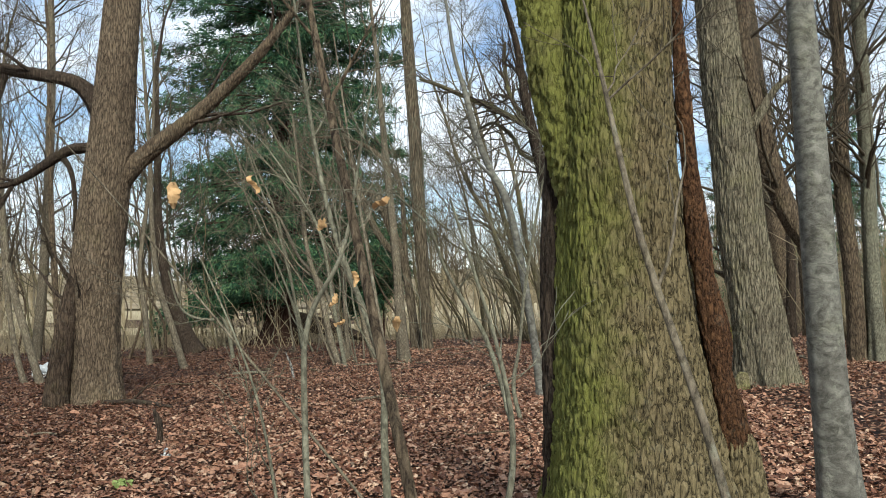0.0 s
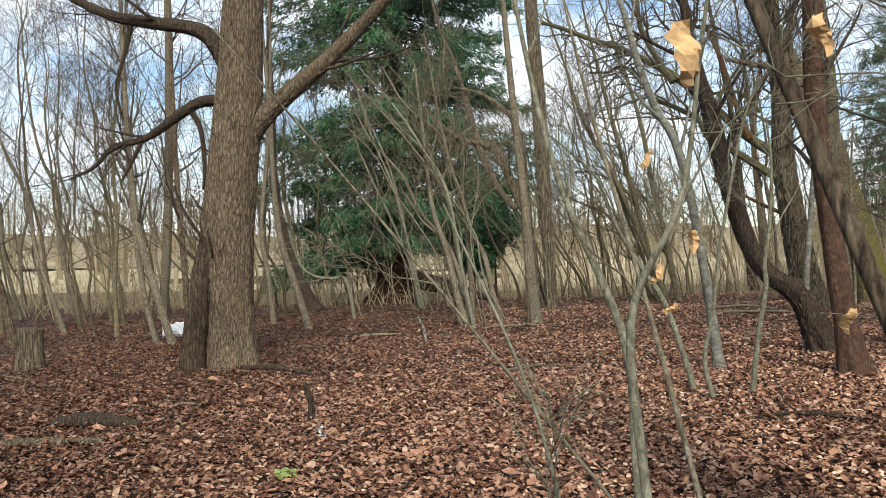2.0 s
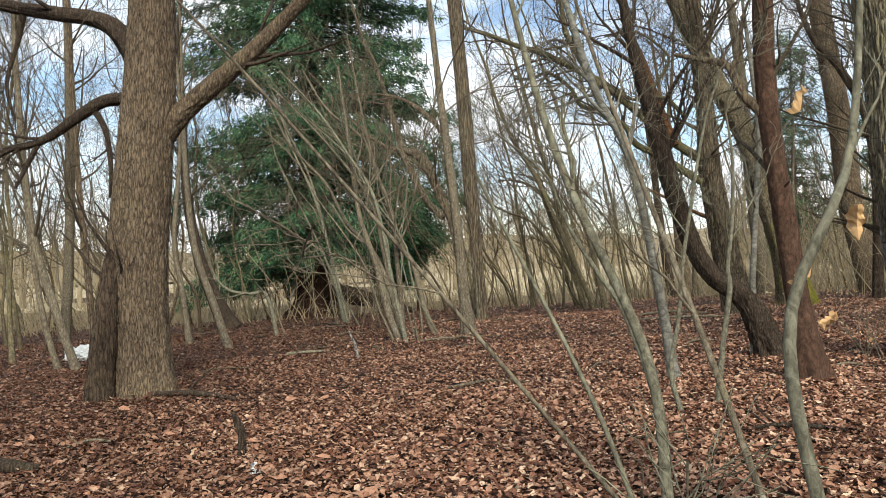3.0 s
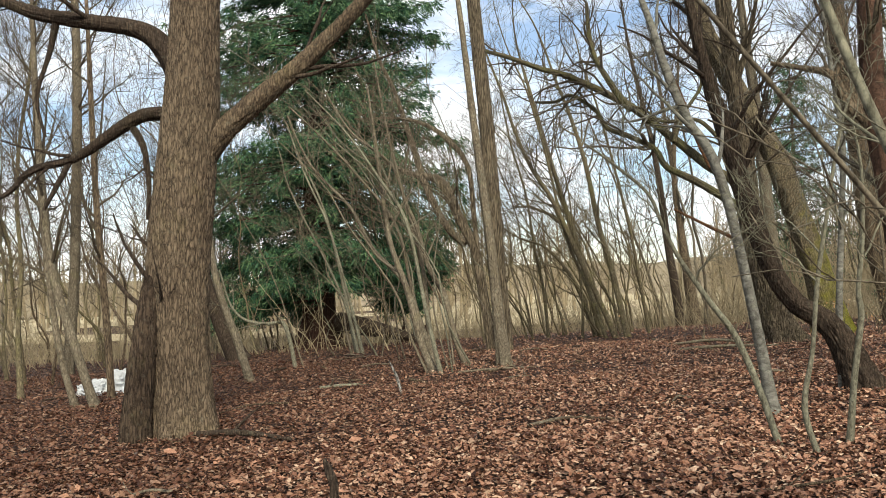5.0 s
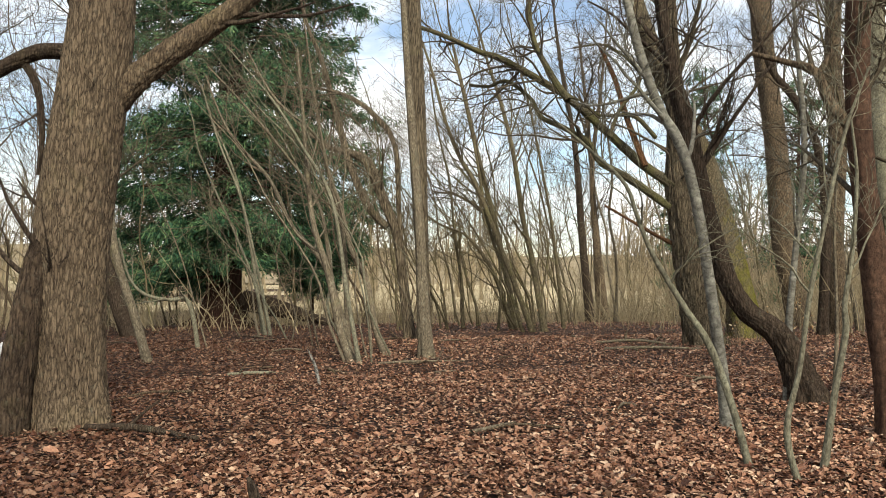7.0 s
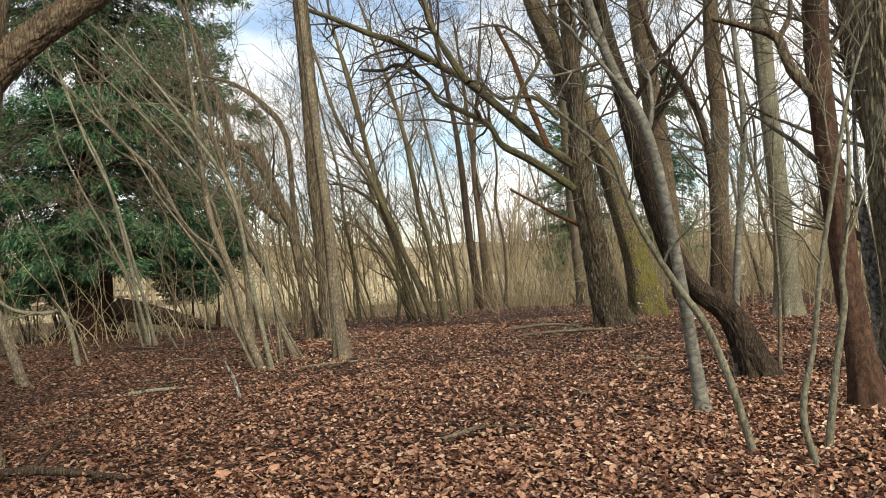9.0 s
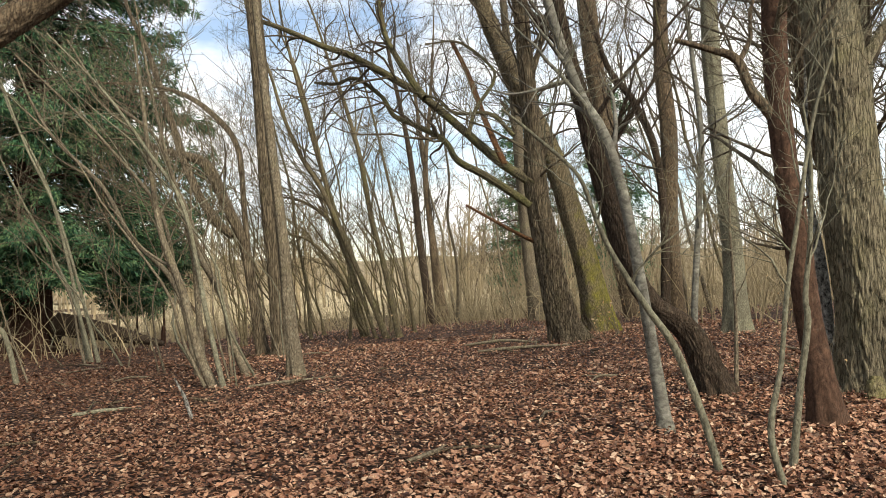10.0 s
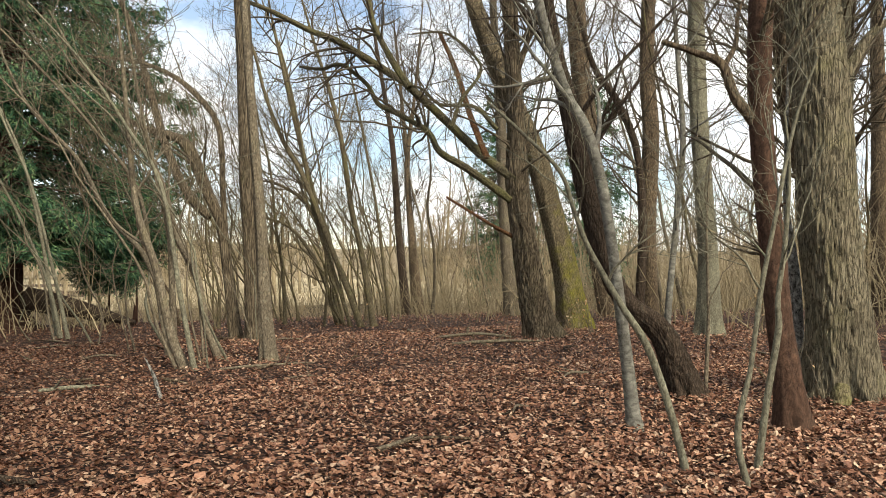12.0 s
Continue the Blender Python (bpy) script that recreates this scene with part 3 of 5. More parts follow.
tree("hornbeam_tree", "gnarled old tree with shaggy split bark and a dead branch stub", BARK_SHAGGY,
     [(5.10, 18.24, -0.07, 0.366), (4.91, 18.30, 0.58, 0.272), (4.68, 18.36, 1.94, 0.225), (4.49, 18.41, 3.11, 0.213), (4.43, 18.40, 4.41, 0.171), (4.30, 18.41, 5.83, 0.154), (4.17, 18.42, 7.60, 0.142), (4.03, 18.43, 9.36, 0.106)],
     [[(4.43, 18.32, 3.23, 0.101), (3.95, 18.82, 3.70, 0.095), (3.38, 19.35, 4.40, 0.089), (2.54, 19.98, 5.35, 0.084), (2.28, 20.40, 5.66, 0.077), (1.28, 21.09, 6.41, 0.070), (0.74, 21.62, 6.74, 0.063), (-0.07, 22.25, 7.27, 0.056), (-0.66, 22.80, 7.62, 0.048)],
        [(4.34, 18.37, 2.80, 0.076), (3.61, 18.92, 3.45, 0.071), (3.14, 19.39, 3.84, 0.066), (2.98, 19.73, 4.30, 0.062), (2.53, 20.18, 4.69, 0.057), (2.11, 20.63, 5.00, 0.052), (1.93, 20.97, 5.49, 0.046), (1.44, 21.44, 6.00, 0.040), (1.08, 21.87, 5.96, 0.035), (0.64, 22.33, 6.07, 0.029)],
        [(4.67, 18.36, 1.96, 0.060), (4.14, 18.57, 2.22, 0.038), (3.12, 18.95, 2.85, 0.025)],
        [(3.84, 18.54, 3.66, 0.059), (3.60, 18.90, 4.58, 0.054), (3.37, 19.25, 5.65, 0.049), (3.14, 19.61, 6.47, 0.044)],
        [(2.31, 19.11, 5.08, 0.076), (1.97, 19.44, 5.77, 0.066), (1.70, 19.74, 6.47, 0.056), (1.63, 19.97, 7.08, 0.046), (1.64, 20.16, 7.88, 0.035)],
        [(4.02, 18.45, 4.25, 0.042), (3.65, 18.80, 4.75, 0.036), (3.06, 19.25, 4.83, 0.030), (2.68, 19.61, 5.23, 0.024), (2.28, 19.97, 5.32, 0.018)],
        [(3.15, 18.80, 4.29, 0.042), (3.36, 18.87, 4.85, 0.037), (3.79, 18.86, 5.49, 0.032), (3.73, 19.04, 5.89, 0.027), (3.22, 19.40, 6.40, 0.023), (2.59, 19.82, 6.43, 0.018)],
        [(4.32, 18.42, 5.24, 0.060), (4.52, 18.32, 5.83, 0.051), (4.72, 18.22, 6.67, 0.038), (4.90, 18.12, 7.73, 0.025)]],
     sides=90, rings=200, rough=0.13, plates=(0.05, 0.3, 0.04), dense=1.3, stubs=10, flare=0.5, seed=6, counts=(30, 330, 1900), lengths=(3.0, 1.8, 0.8), u0=0.35, wander=0.26, limb_mats=[BARK_LIMB, BARK_LIMB, WOOD_DEAD, WOOD_DEAD, BARK_LIMB, BARK_LIMB, BARK_LIMB, BARK_SHAGGY])
tree("oak_tree", "leaning oak with bright moss on its lower side", BARK_MOSSED,
     [(7.18, 20.36, -0.13, 0.415), (6.88, 20.44, 1.36, 0.311), (6.52, 20.54, 2.73, 0.277), (6.09, 20.68, 4.24, 0.256), (5.47, 20.88, 5.60, 0.249), (4.91, 21.07, 6.98, 0.214), (4.57, 21.18, 7.94, 0.193), (4.13, 21.30, 9.59, 0.138)],
     (), sides=64, rings=120, rough=0.06, plates=(0.06, 0.14, 0.025), flare=0.4, seed=7, counts=(14, 110, 520), lengths=(3.4, 2.0, 0.9), u0=0.5)
tree("willow_tree", "dark leaning trunk curving up from a heavy foot", BARK_DARK,
     [(2.75, 10.83, 0.07, 0.177), (2.48, 10.93, 0.71, 0.129), (2.12, 11.05, 1.02, 0.107), (1.91, 11.12, 1.38, 0.107), (1.72, 11.18, 1.98, 0.104), (1.56, 11.23, 2.65, 0.101), (1.47, 11.26, 3.08, 0.095), (1.33, 11.30, 3.63, 0.074), (1.20, 11.33, 4.30, 0.058), (1.09, 11.36, 5.03, 0.043)],
     (), sides=90, rings=200, rough=0.09, plates=(0.03, 0.09, 0.025), flare=0.35, seed=8, counts=(9, 80, 320), lengths=(2.4, 1.1, 0.5), u0=0.5, twig_mat=BARK_DARK)
tree("pine_tree", "reddish-brown smooth trunk with ring scars", BARK_RED,
     [(2.39, 9.04, 0.10, 0.149), (2.30, 9.06, 0.64, 0.110), (2.24, 9.08, 1.03, 0.101), (2.17, 9.09, 1.64, 0.101), (2.09, 9.11, 2.27, 0.093), (2.03, 9.11, 2.99, 0.096), (2.02, 9.10, 3.71, 0.096), (2.02, 9.08, 4.28, 0.082)],
     [[(2.00, 9.13, 2.67, 0.052), (1.83, 9.18, 2.88, 0.043), (1.72, 9.22, 3.15, 0.038), (1.53, 9.30, 3.24, 0.029), (1.25, 9.41, 3.33, 0.019)],
        [(1.74, 9.22, 3.12, 0.024), (1.83, 9.18, 3.32, 0.019), (1.84, 9.17, 3.56, 0.014), (1.92, 9.13, 3.81, 0.010)]],
     sides=48, rings=110, rough=0.06, plates=(0.09, 0.3, 0.008), stubs=4, flare=0.2, seed=9, counts=(6, 40, 160), lengths=(1.6, 0.8, 0.4), u0=0.4, limb_mats=[BARK_BROWN, BARK_BROWN])
tree("beech_tree", "smooth silver-grey beech trunk", BARK_BEECH,
     [(2.18, 4.29, 0.07, 0.112), (2.11, 4.26, 0.77, 0.096), (2.05, 4.22, 1.54, 0.087), (1.99, 4.17, 2.32, 0.078), (1.94, 4.14, 2.93, 0.068), (1.88, 4.11, 3.55, 0.056)],
     (), sides=36, rings=60, rough=0.03, flare=0.25, seed=10, counts=(10, 70, 240), u0=1.0)

# trees of the middle distance
MIDDLE = [
    ("alder_tree", "straight brown trunk studded with knots", BARK_SHAGGY, 11, 1.0,
     [(-0.43, 21.10, -0.28, 0.160), (-0.53, 21.09, 1.58, 0.147), (-0.65, 21.09, 3.42, 0.184), (-0.75, 21.08, 5.25, 0.178), (-0.88, 21.08, 7.09, 0.166), (-1.01, 21.08, 8.93, 0.147), (-1.14, 21.08, 11.13, 0.098)]),
    ("alder_tree", "slim olive-brown trunk growing close to a thicker one", BARK_THIN, 12, 1.0,
     [(-0.81, 16.53, -0.17, 0.131), (-0.92, 16.55, 0.90, 0.100), (-1.00, 16.55, 1.98, 0.086), (-1.14, 16.57, 3.33, 0.077), (-1.28, 16.59, 4.69, 0.063), (-1.43, 16.61, 6.31, 0.050), (-1.57, 16.64, 7.58, 0.027)]),
    ("hazel_stem", "slim grey-brown hazel stem leaning in a clump", BARK_THIN, 13, 0.3,
     [(-2.09, 16.04, -0.23, 0.075), (-2.32, 16.11, 0.32, 0.067), (-2.54, 16.17, 1.23, 0.059), (-2.84, 16.27, 2.14, 0.046), (-2.98, 16.30, 3.14, 0.038), (-3.07, 16.31, 3.98, 0.029), (-3.20, 16.33, 5.06, 0.016)]),
    ("hazel_stem", "forked hazel stem bending far over", BARK_THIN, 14, 0.3,
     [(-2.09, 17.17, -0.23, 0.055), (-2.44, 17.27, 0.86, 0.049), (-2.75, 17.38, 1.53, 0.043), (-3.28, 17.57, 2.11, 0.037), (-3.73, 17.73, 2.96, 0.031), (-4.43, 17.98, 3.71, 0.026), (-4.80, 18.12, 4.34, 0.019), (-5.05, 18.20, 4.97, 0.013)]),
    ("hazel_stem", "thin upright hazel stem in a clump", BARK_THIN, 15, 0.3,
     [(-2.17, 17.85, -0.24, 0.053), (-2.24, 17.85, 0.83, 0.053), (-2.35, 17.86, 1.98, 0.043), (-2.65, 17.95, 3.12, 0.034), (-2.93, 18.04, 3.88, 0.029), (-3.76, 18.35, 4.63, 0.024), (-4.33, 18.55, 5.57, 0.014)]),
    ("hazel_stem", "pale bowed hazel stem beside a clump", BARK_THIN, 16, 0.3,
     [(-1.48, 17.31, -0.27, 0.075), (-1.70, 17.39, 0.29, 0.061), (-1.89, 17.44, 1.14, 0.061), (-2.18, 17.53, 1.69, 0.047), (-2.41, 17.61, 2.53, 0.038), (-2.66, 17.68, 3.18, 0.032), (-2.95, 17.77, 4.50, 0.023), (-3.22, 17.83, 6.09, 0.014)]),
    ("birch_sapling", "pale thin stem leaning in front of the cedar", BARK_GREEN, 17, 0.4,
     [(-4.47, 24.96, -0.58, 0.055), (-4.79, 25.05, 0.74, 0.041), (-5.43, 25.25, 2.23, 0.034), (-6.06, 25.45, 3.45, 0.027), (-6.61, 25.63, 4.67, 0.021)]),
    ("birch_sapling", "pale thin stem leaning beside its twins", BARK_GREEN, 18, 0.4,
     [(-4.23, 24.07, -0.54, 0.053), (-4.60, 24.17, 1.03, 0.040), (-5.17, 24.33, 3.12, 0.033), (-5.85, 24.54, 4.69, 0.026), (-6.40, 24.71, 6.26, 0.020)]),
    ("birch_sapling", "very thin pale leaning birch stem", BARK_GREEN, 19, 0.4,
     [(-4.57, 25.30, -0.60, 0.049), (-5.00, 25.39, 1.84, 0.042), (-5.54, 25.54, 3.92, 0.035), (-6.31, 25.79, 5.57, 0.021)]),
    ("hazel_stem", "mossy stem bending to one side at the wood's edge", BARK_EDGE, 21, 0.25,
     [(3.08, 24.99, -0.31, 0.086), (2.60, 25.15, 0.91, 0.078), (2.04, 25.33, 2.31, 0.071), (1.41, 25.54, 3.87, 0.063), (0.87, 25.73, 4.81, 0.055), (0.39, 25.89, 6.05, 0.048), (0.09, 25.98, 7.15, 0.040), (-0.34, 26.12, 8.40, 0.032)]),
    ("hazel_stem", "slender mossy stem at the wood's edge", BARK_EDGE, 22, 0.25,
     [(3.36, 24.74, -0.29, 0.096), (2.98, 24.84, 1.70, 0.085), (2.68, 24.92, 2.95, 0.075), (2.37, 25.00, 4.82, 0.064), (1.96, 25.12, 6.38, 0.053), (1.64, 25.22, 7.31, 0.043), (1.32, 25.32, 8.40, 0.032)]),
    ("hazel_stem", "low bowed mossy stem at the wood's edge", BARK_EDGE, 23, 0.25,
     [(2.83, 26.57, -0.38, 0.080), (2.35, 26.73, 1.03, 0.069), (1.90, 26.88, 1.86, 0.057), (1.33, 27.09, 2.51, 0.046), (0.62, 27.36, 2.80, 0.034), (-0.09, 27.63, 3.32, 0.023)]),
    ("alder_tree", "dark far trunk at the wood's edge", BARK_DARK, 24, 0.3,
     [(9.30, 39.17, -1.00, 0.231), (8.83, 39.26, 2.80, 0.177), (8.36, 39.31, 7.42, 0.122), (7.56, 39.52, 11.75, 0.081), (7.14, 39.60, 14.73, 0.041)]),
    ("alder_tree", "straight pale trunk behind an old gnarled tree", BARK_THIN, 26, 0.5,
     [(9.89, 29.23, -0.38, 0.268), (9.54, 29.28, 2.95, 0.206), (9.27, 29.28, 7.07, 0.185), (8.98, 29.31, 9.94, 0.144), (8.76, 29.33, 12.82, 0.093)]),
    ("alder_tree", "grey-brown trunk standing behind the leaning willow", BARK_BROWN, 27, 0.4,
     [(10.21, 21.52, -0.08, 0.229), (10.19, 21.52, 0.41, 0.216), (10.06, 21.52, 2.64, 0.201), (10.06, 21.46, 4.95, 0.224), (9.90, 21.47, 6.96, 0.201), (9.88, 21.43, 8.81, 0.177), (9.82, 21.40, 10.66, 0.139)]),
    ("alder_tree", "dark trunk bending away from its neighbour", BARK_DARK, 28, 0.3,
     [(9.30, 20.80, -0.07, 0.125), (9.30, 20.79, 0.45, 0.118), (9.31, 20.74, 2.58, 0.103), (9.11, 20.76, 4.49, 0.088), (8.59, 20.93, 5.79, 0.088), (8.02, 21.14, 6.66, 0.066), (7.57, 21.28, 8.12, 0.037)]),
    ("ash_tree", "pale grey-green straight trunk", BARK_GREEN, 29, 0.5,
     [(8.32, 17.03, 0.04, 0.272), (8.25, 17.01, 1.78, 0.207), (8.08, 17.03, 3.55, 0.184), (7.91, 17.04, 5.56, 0.178), (7.86, 17.02, 7.10, 0.154), (7.84, 16.99, 8.52, 0.118)]),
    ("birch_tree", "broken black and white birch trunk beside the furrowed oak", BARK_BIRCH, 44, 0.6,
     [(4.08, 10.60, 0.04, 0.060), (4.07, 10.60, 0.51, 0.057), (4.03, 10.60, 0.92, 0.063), (3.98, 10.61, 1.36, 0.070), (3.93, 10.62, 1.80, 0.047), (3.87, 10.63, 2.24, 0.025)]),
    ("alder_tree", "grey trunk deep in the wood", BARK_BROWN, 30, 0.5,
     [(15.89, 19.01, 0.14, 0.320), (15.70, 19.01, 2.76, 0.259), (15.60, 18.99, 5.05, 0.213), (15.47, 18.98, 7.34, 0.168), (15.36, 18.96, 9.77, 0.107)]),
    ("hazel_stem", "crooked stem behind the great maple", BARK_THIN, 31, 0.3,
     [(-5.53, 16.72, -0.37, 0.077), (-5.78, 16.71, 0.43, 0.072), (-6.14, 16.69, 1.55, 0.066), (-6.28, 16.68, 2.77, 0.055), (-6.35, 16.68, 4.20, 0.044), (-6.48, 16.67, 5.76, 0.033), (-6.60, 16.66, 7.30, 0.022)]),
    ("alder_tree", "dark leaning trunk in the shade of the cedar", BARK_DARK, 32, 0.4,
     [(-7.99, 25.21, -0.71, 0.295), (-8.48, 25.20, 0.26, 0.225), (-8.96, 25.18, 1.65, 0.173), (-9.27, 25.16, 3.56, 0.139), (-9.33, 25.14, 5.82, 0.104), (-9.40, 25.13, 8.25, 0.069)]),
    ("alder_tree", "grey leaning trunk beside white sheeting", BARK_THIN, 33, 0.3,
     [(-7.13, 13.87, -0.38, 0.072), (-7.46, 13.86, 0.66, 0.067), (-7.75, 13.85, 1.66, 0.063), (-7.90, 13.84, 2.83, 0.054), (-8.00, 13.83, 4.45, 0.045), (-8.05, 13.82, 6.07, 0.027)]),
    ("alder_tree", "slim grey trunk beside white sheeting", BARK_THIN, 34, 0.3,
     [(-7.51, 14.04, -0.40, 0.055), (-7.74, 14.03, 0.47, 0.050), (-7.91, 14.02, 1.66, 0.046), (-8.05, 14.01, 3.31, 0.041), (-8.11, 14.00, 4.77, 0.032), (-8.16, 14.00, 6.33, 0.023)]),
    ("alder_tree", "slim dark trunk behind the great maple", BARK_BROWN, 35, 0.3,
     [(-7.42, 15.08, -0.42, 0.059), (-7.50, 15.08, 0.97, 0.059), (-7.63, 15.07, 2.66, 0.054), (-7.71, 15.06, 4.44, 0.045), (-7.78, 15.05, 6.32, 0.030)]),
    ("alder_tree", "thin trunk close behind the great maple", BARK_THIN, 36, 0.3,
     [(-6.90, 18.40, -0.46, 0.074), (-7.05, 18.39, 0.83, 0.062), (-7.19, 18.38, 1.82, 0.055), (-7.06, 18.38, 3.29, 0.049), (-6.94, 18.38, 5.14, 0.037), (-6.96, 18.37, 6.99, 0.025)]),
    ("alder_tree", "straight thin trunk in the dense wood", BARK_THIN, 37, 0.3,
     [(-11.72, 22.40, -0.75, 0.130), (-11.47, 22.26, 1.85, 0.122), (-11.32, 22.11, 4.77, 0.114), (-11.23, 21.95, 7.70, 0.098), (-11.26, 21.80, 10.63, 0.073)]),
    ("alder_tree", "brown trunk beyond the beech", BARK_BROWN, 38, 0.4,
     [(6.81, 12.78, 0.10, 0.141), (6.72, 12.71, 1.41, 0.131), (6.55, 12.63, 3.00, 0.122), (6.51, 12.54, 4.69, 0.103), (6.43, 12.45, 6.28, 0.084)]),
    ("ash_tree", "pale trunk beyond the beech", BARK_GREEN, 39, 0.4,
     [(7.08, 12.68, 0.11, 0.140), (6.96, 12.59, 1.87, 0.121), (6.88, 12.49, 3.73, 0.112), (6.78, 12.40, 5.50, 0.102), (6.72, 12.33, 6.80, 0.084)]),
    ("alder_tree", "brown trunk leaning behind the furrowed oak", BARK_BROWN, 40, 0.4,
     [(5.78, 11.59, 0.10, 0.127), (5.67, 11.51, 1.58, 0.144), (5.16, 11.47, 2.43, 0.153), (4.75, 11.41, 3.53, 0.161), (4.50, 11.34, 4.80, 0.127), (4.39, 11.27, 6.17, 0.093)]),
]
MORE_STEMS = [
    ("hazel_stem", "thin mossy stem leaning out of an edge clump", BARK_EDGE, 101, 0.25,
     [(2.84, 25.22, -0.33, 0.054), (2.33, 25.38, 1.21, 0.048), (1.78, 25.56, 2.79, 0.041), (1.32, 25.68, 5.15, 0.035), (0.82, 25.82, 7.20, 0.028), (0.33, 25.98, 8.46, 0.022)]),
    ("hazel_stem", "thin olive stem rising behind an edge clump", BARK_EDGE, 102, 0.25,
     [(4.66, 27.35, -0.37, 0.061), (4.44, 27.40, 1.23, 0.053), (4.19, 27.45, 3.00, 0.046), (3.74, 27.57, 5.30, 0.039), (3.30, 27.69, 7.25, 0.031), (2.89, 27.82, 8.66, 0.024)]),
    ("hazel_stem", "slim olive stem standing apart at the wood's edge", BARK_EDGE, 103, 0.25,
     [(1.50, 28.00, -0.49, 0.059), (1.37, 28.01, 1.16, 0.052), (1.13, 28.07, 2.55, 0.045), (0.92, 28.11, 4.28, 0.038), (0.49, 28.23, 6.01, 0.031), (0.20, 28.30, 7.74, 0.024)]),
    ("hazel_stem", "long thin hazel stem arching far over before the cedar", BARK_THIN, 104, 0.3,
     [(-2.25, 18.06, -0.25, 0.044), (-2.58, 18.15, 1.40, 0.038), (-2.87, 18.23, 2.64, 0.032), (-3.71, 18.53, 3.78, 0.026), (-4.37, 18.77, 4.53, 0.020), (-5.20, 19.08, 5.38, 0.014)]),
    ("hazel_stem", "pale thin hazel stem arching high before the cedar", BARK_GREEN, 105, 0.3,
     [(-1.98, 15.84, -0.19, 0.043), (-2.22, 15.91, 0.91, 0.037), (-2.52, 15.99, 2.46, 0.031), (-3.01, 16.16, 3.31, 0.025), (-3.61, 16.37, 4.20, 0.019), (-4.40, 16.66, 5.09, 0.012)]),
    ("alder_tree", "thick brown trunk standing behind the leaning willow", BARK_BROWN, 106, 0.5,
     [(12.05, 26.15, -0.36, 0.379), (11.51, 26.29, 2.52, 0.363), (11.28, 26.32, 4.79, 0.347), (11.05, 26.37, 6.68, 0.332), (10.79, 26.42, 8.57, 0.316), (10.60, 26.45, 10.46, 0.300), (10.39, 26.47, 12.73, 0.284)]),
]
for name, label, mat, seed, start, stem in MIDDLE + MORE_STEMS:
    thick = stem[0][3] > 0.1
    tree(name, label, mat, stem, (), sides=40 if thick else 14, rings=80 if thick else 40, rough=0.06, plates=(0.035, 0.12, 0.014) if thick else None, stubs=12 if "knots" in label else 0, flare=0.3 if thick else 0.12, seed=seed,
         counts=(18, 130, 760) if thick else (10, 56, 240) if mat is BARK_EDGE else (6, 18, 46) if "hazel" in name or "birch" in name else (10, 80, 380), lengths=(3.0, 1.8, 0.9) if thick else (2.2, 1.2, 0.6), u0=start, tip=0.003, twig_mat=mat if "hazel" in name else None)
tree("alder_tree", "brown tree with a broken arched limb", BARK_SHAGGY,
     [(-0.72, 21.66, -0.31, 0.138), (-0.90, 21.70, 0.94, 0.113), (-1.10, 21.74, 2.19, 0.113), (-1.41, 21.86, 2.94, 0.120), (-1.84, 22.00, 3.92, 0.132), (-2.26, 22.16, 4.18, 0.094), (-2.86, 22.38, 4.35, 0.057), (-3.57, 22.66, 4.91, 0.031)],
     [[(-1.33, 21.84, 2.38, 0.101), (-1.76, 21.99, 2.81, 0.094), (-2.25, 22.16, 3.80, 0.088), (-2.70, 22.30, 5.30, 0.075), (-3.09, 22.42, 6.56, 0.057), (-3.47, 22.55, 7.43, 0.044), (-3.80, 22.65, 8.67, 0.025)],
        [(-0.94, 21.71, 1.19, 0.069), (-1.08, 21.72, 2.82, 0.063), (-1.21, 21.73, 4.33, 0.063), (-1.71, 21.92, 5.08, 0.063), (-2.30, 22.14, 5.54, 0.050), (-3.01, 22.41, 5.78, 0.038), (-4.19, 22.87, 5.89, 0.019)]],
     sides=22, rings=50, rough=0.07, seed=41, counts=(8, 30, 110), lengths=(2.4, 1.4, 0.7), u0=0.4, tip=0.003)
tree("alder_tree", "mossy many-branched tree at the wood's edge", BARK_EDGE,
     [(3.29, 28.19, -0.47, 0.109), (2.70, 28.35, 2.27, 0.091), (1.94, 28.58, 5.15, 0.082), (1.36, 28.75, 7.49, 0.063), (0.89, 28.88, 9.47, 0.036)],
     [[(3.00, 28.27, 0.83, 0.063), (2.42, 28.45, 2.99, 0.054), (1.39, 28.83, 3.87, 0.045), (0.54, 29.17, 4.03, 0.027)]],
     sides=16, rings=40, seed=42, counts=(20, 160, 900), lengths=(3.2, 1.9, 1.0), u0=0.25, tip=0.004)
tree("alder_tree", "far forked trunk at the wood's edge", BARK_BROWN,
     [(10.67, 41.37, -1.10, 0.349), (10.23, 41.44, 2.91, 0.204), (9.90, 41.47, 6.69, 0.131), (10.15, 41.28, 10.18, 0.087), (10.33, 41.13, 13.39, 0.044)],
     [[(9.90, 41.47, 6.69, 0.102), (9.54, 41.54, 9.88, 0.087), (9.11, 41.61, 13.36, 0.058)]],
     sides=16, rings=40, seed=43, counts=(20, 160, 900), lengths=(3.2, 1.9, 1.0), u0=0.3, tip=0.005)

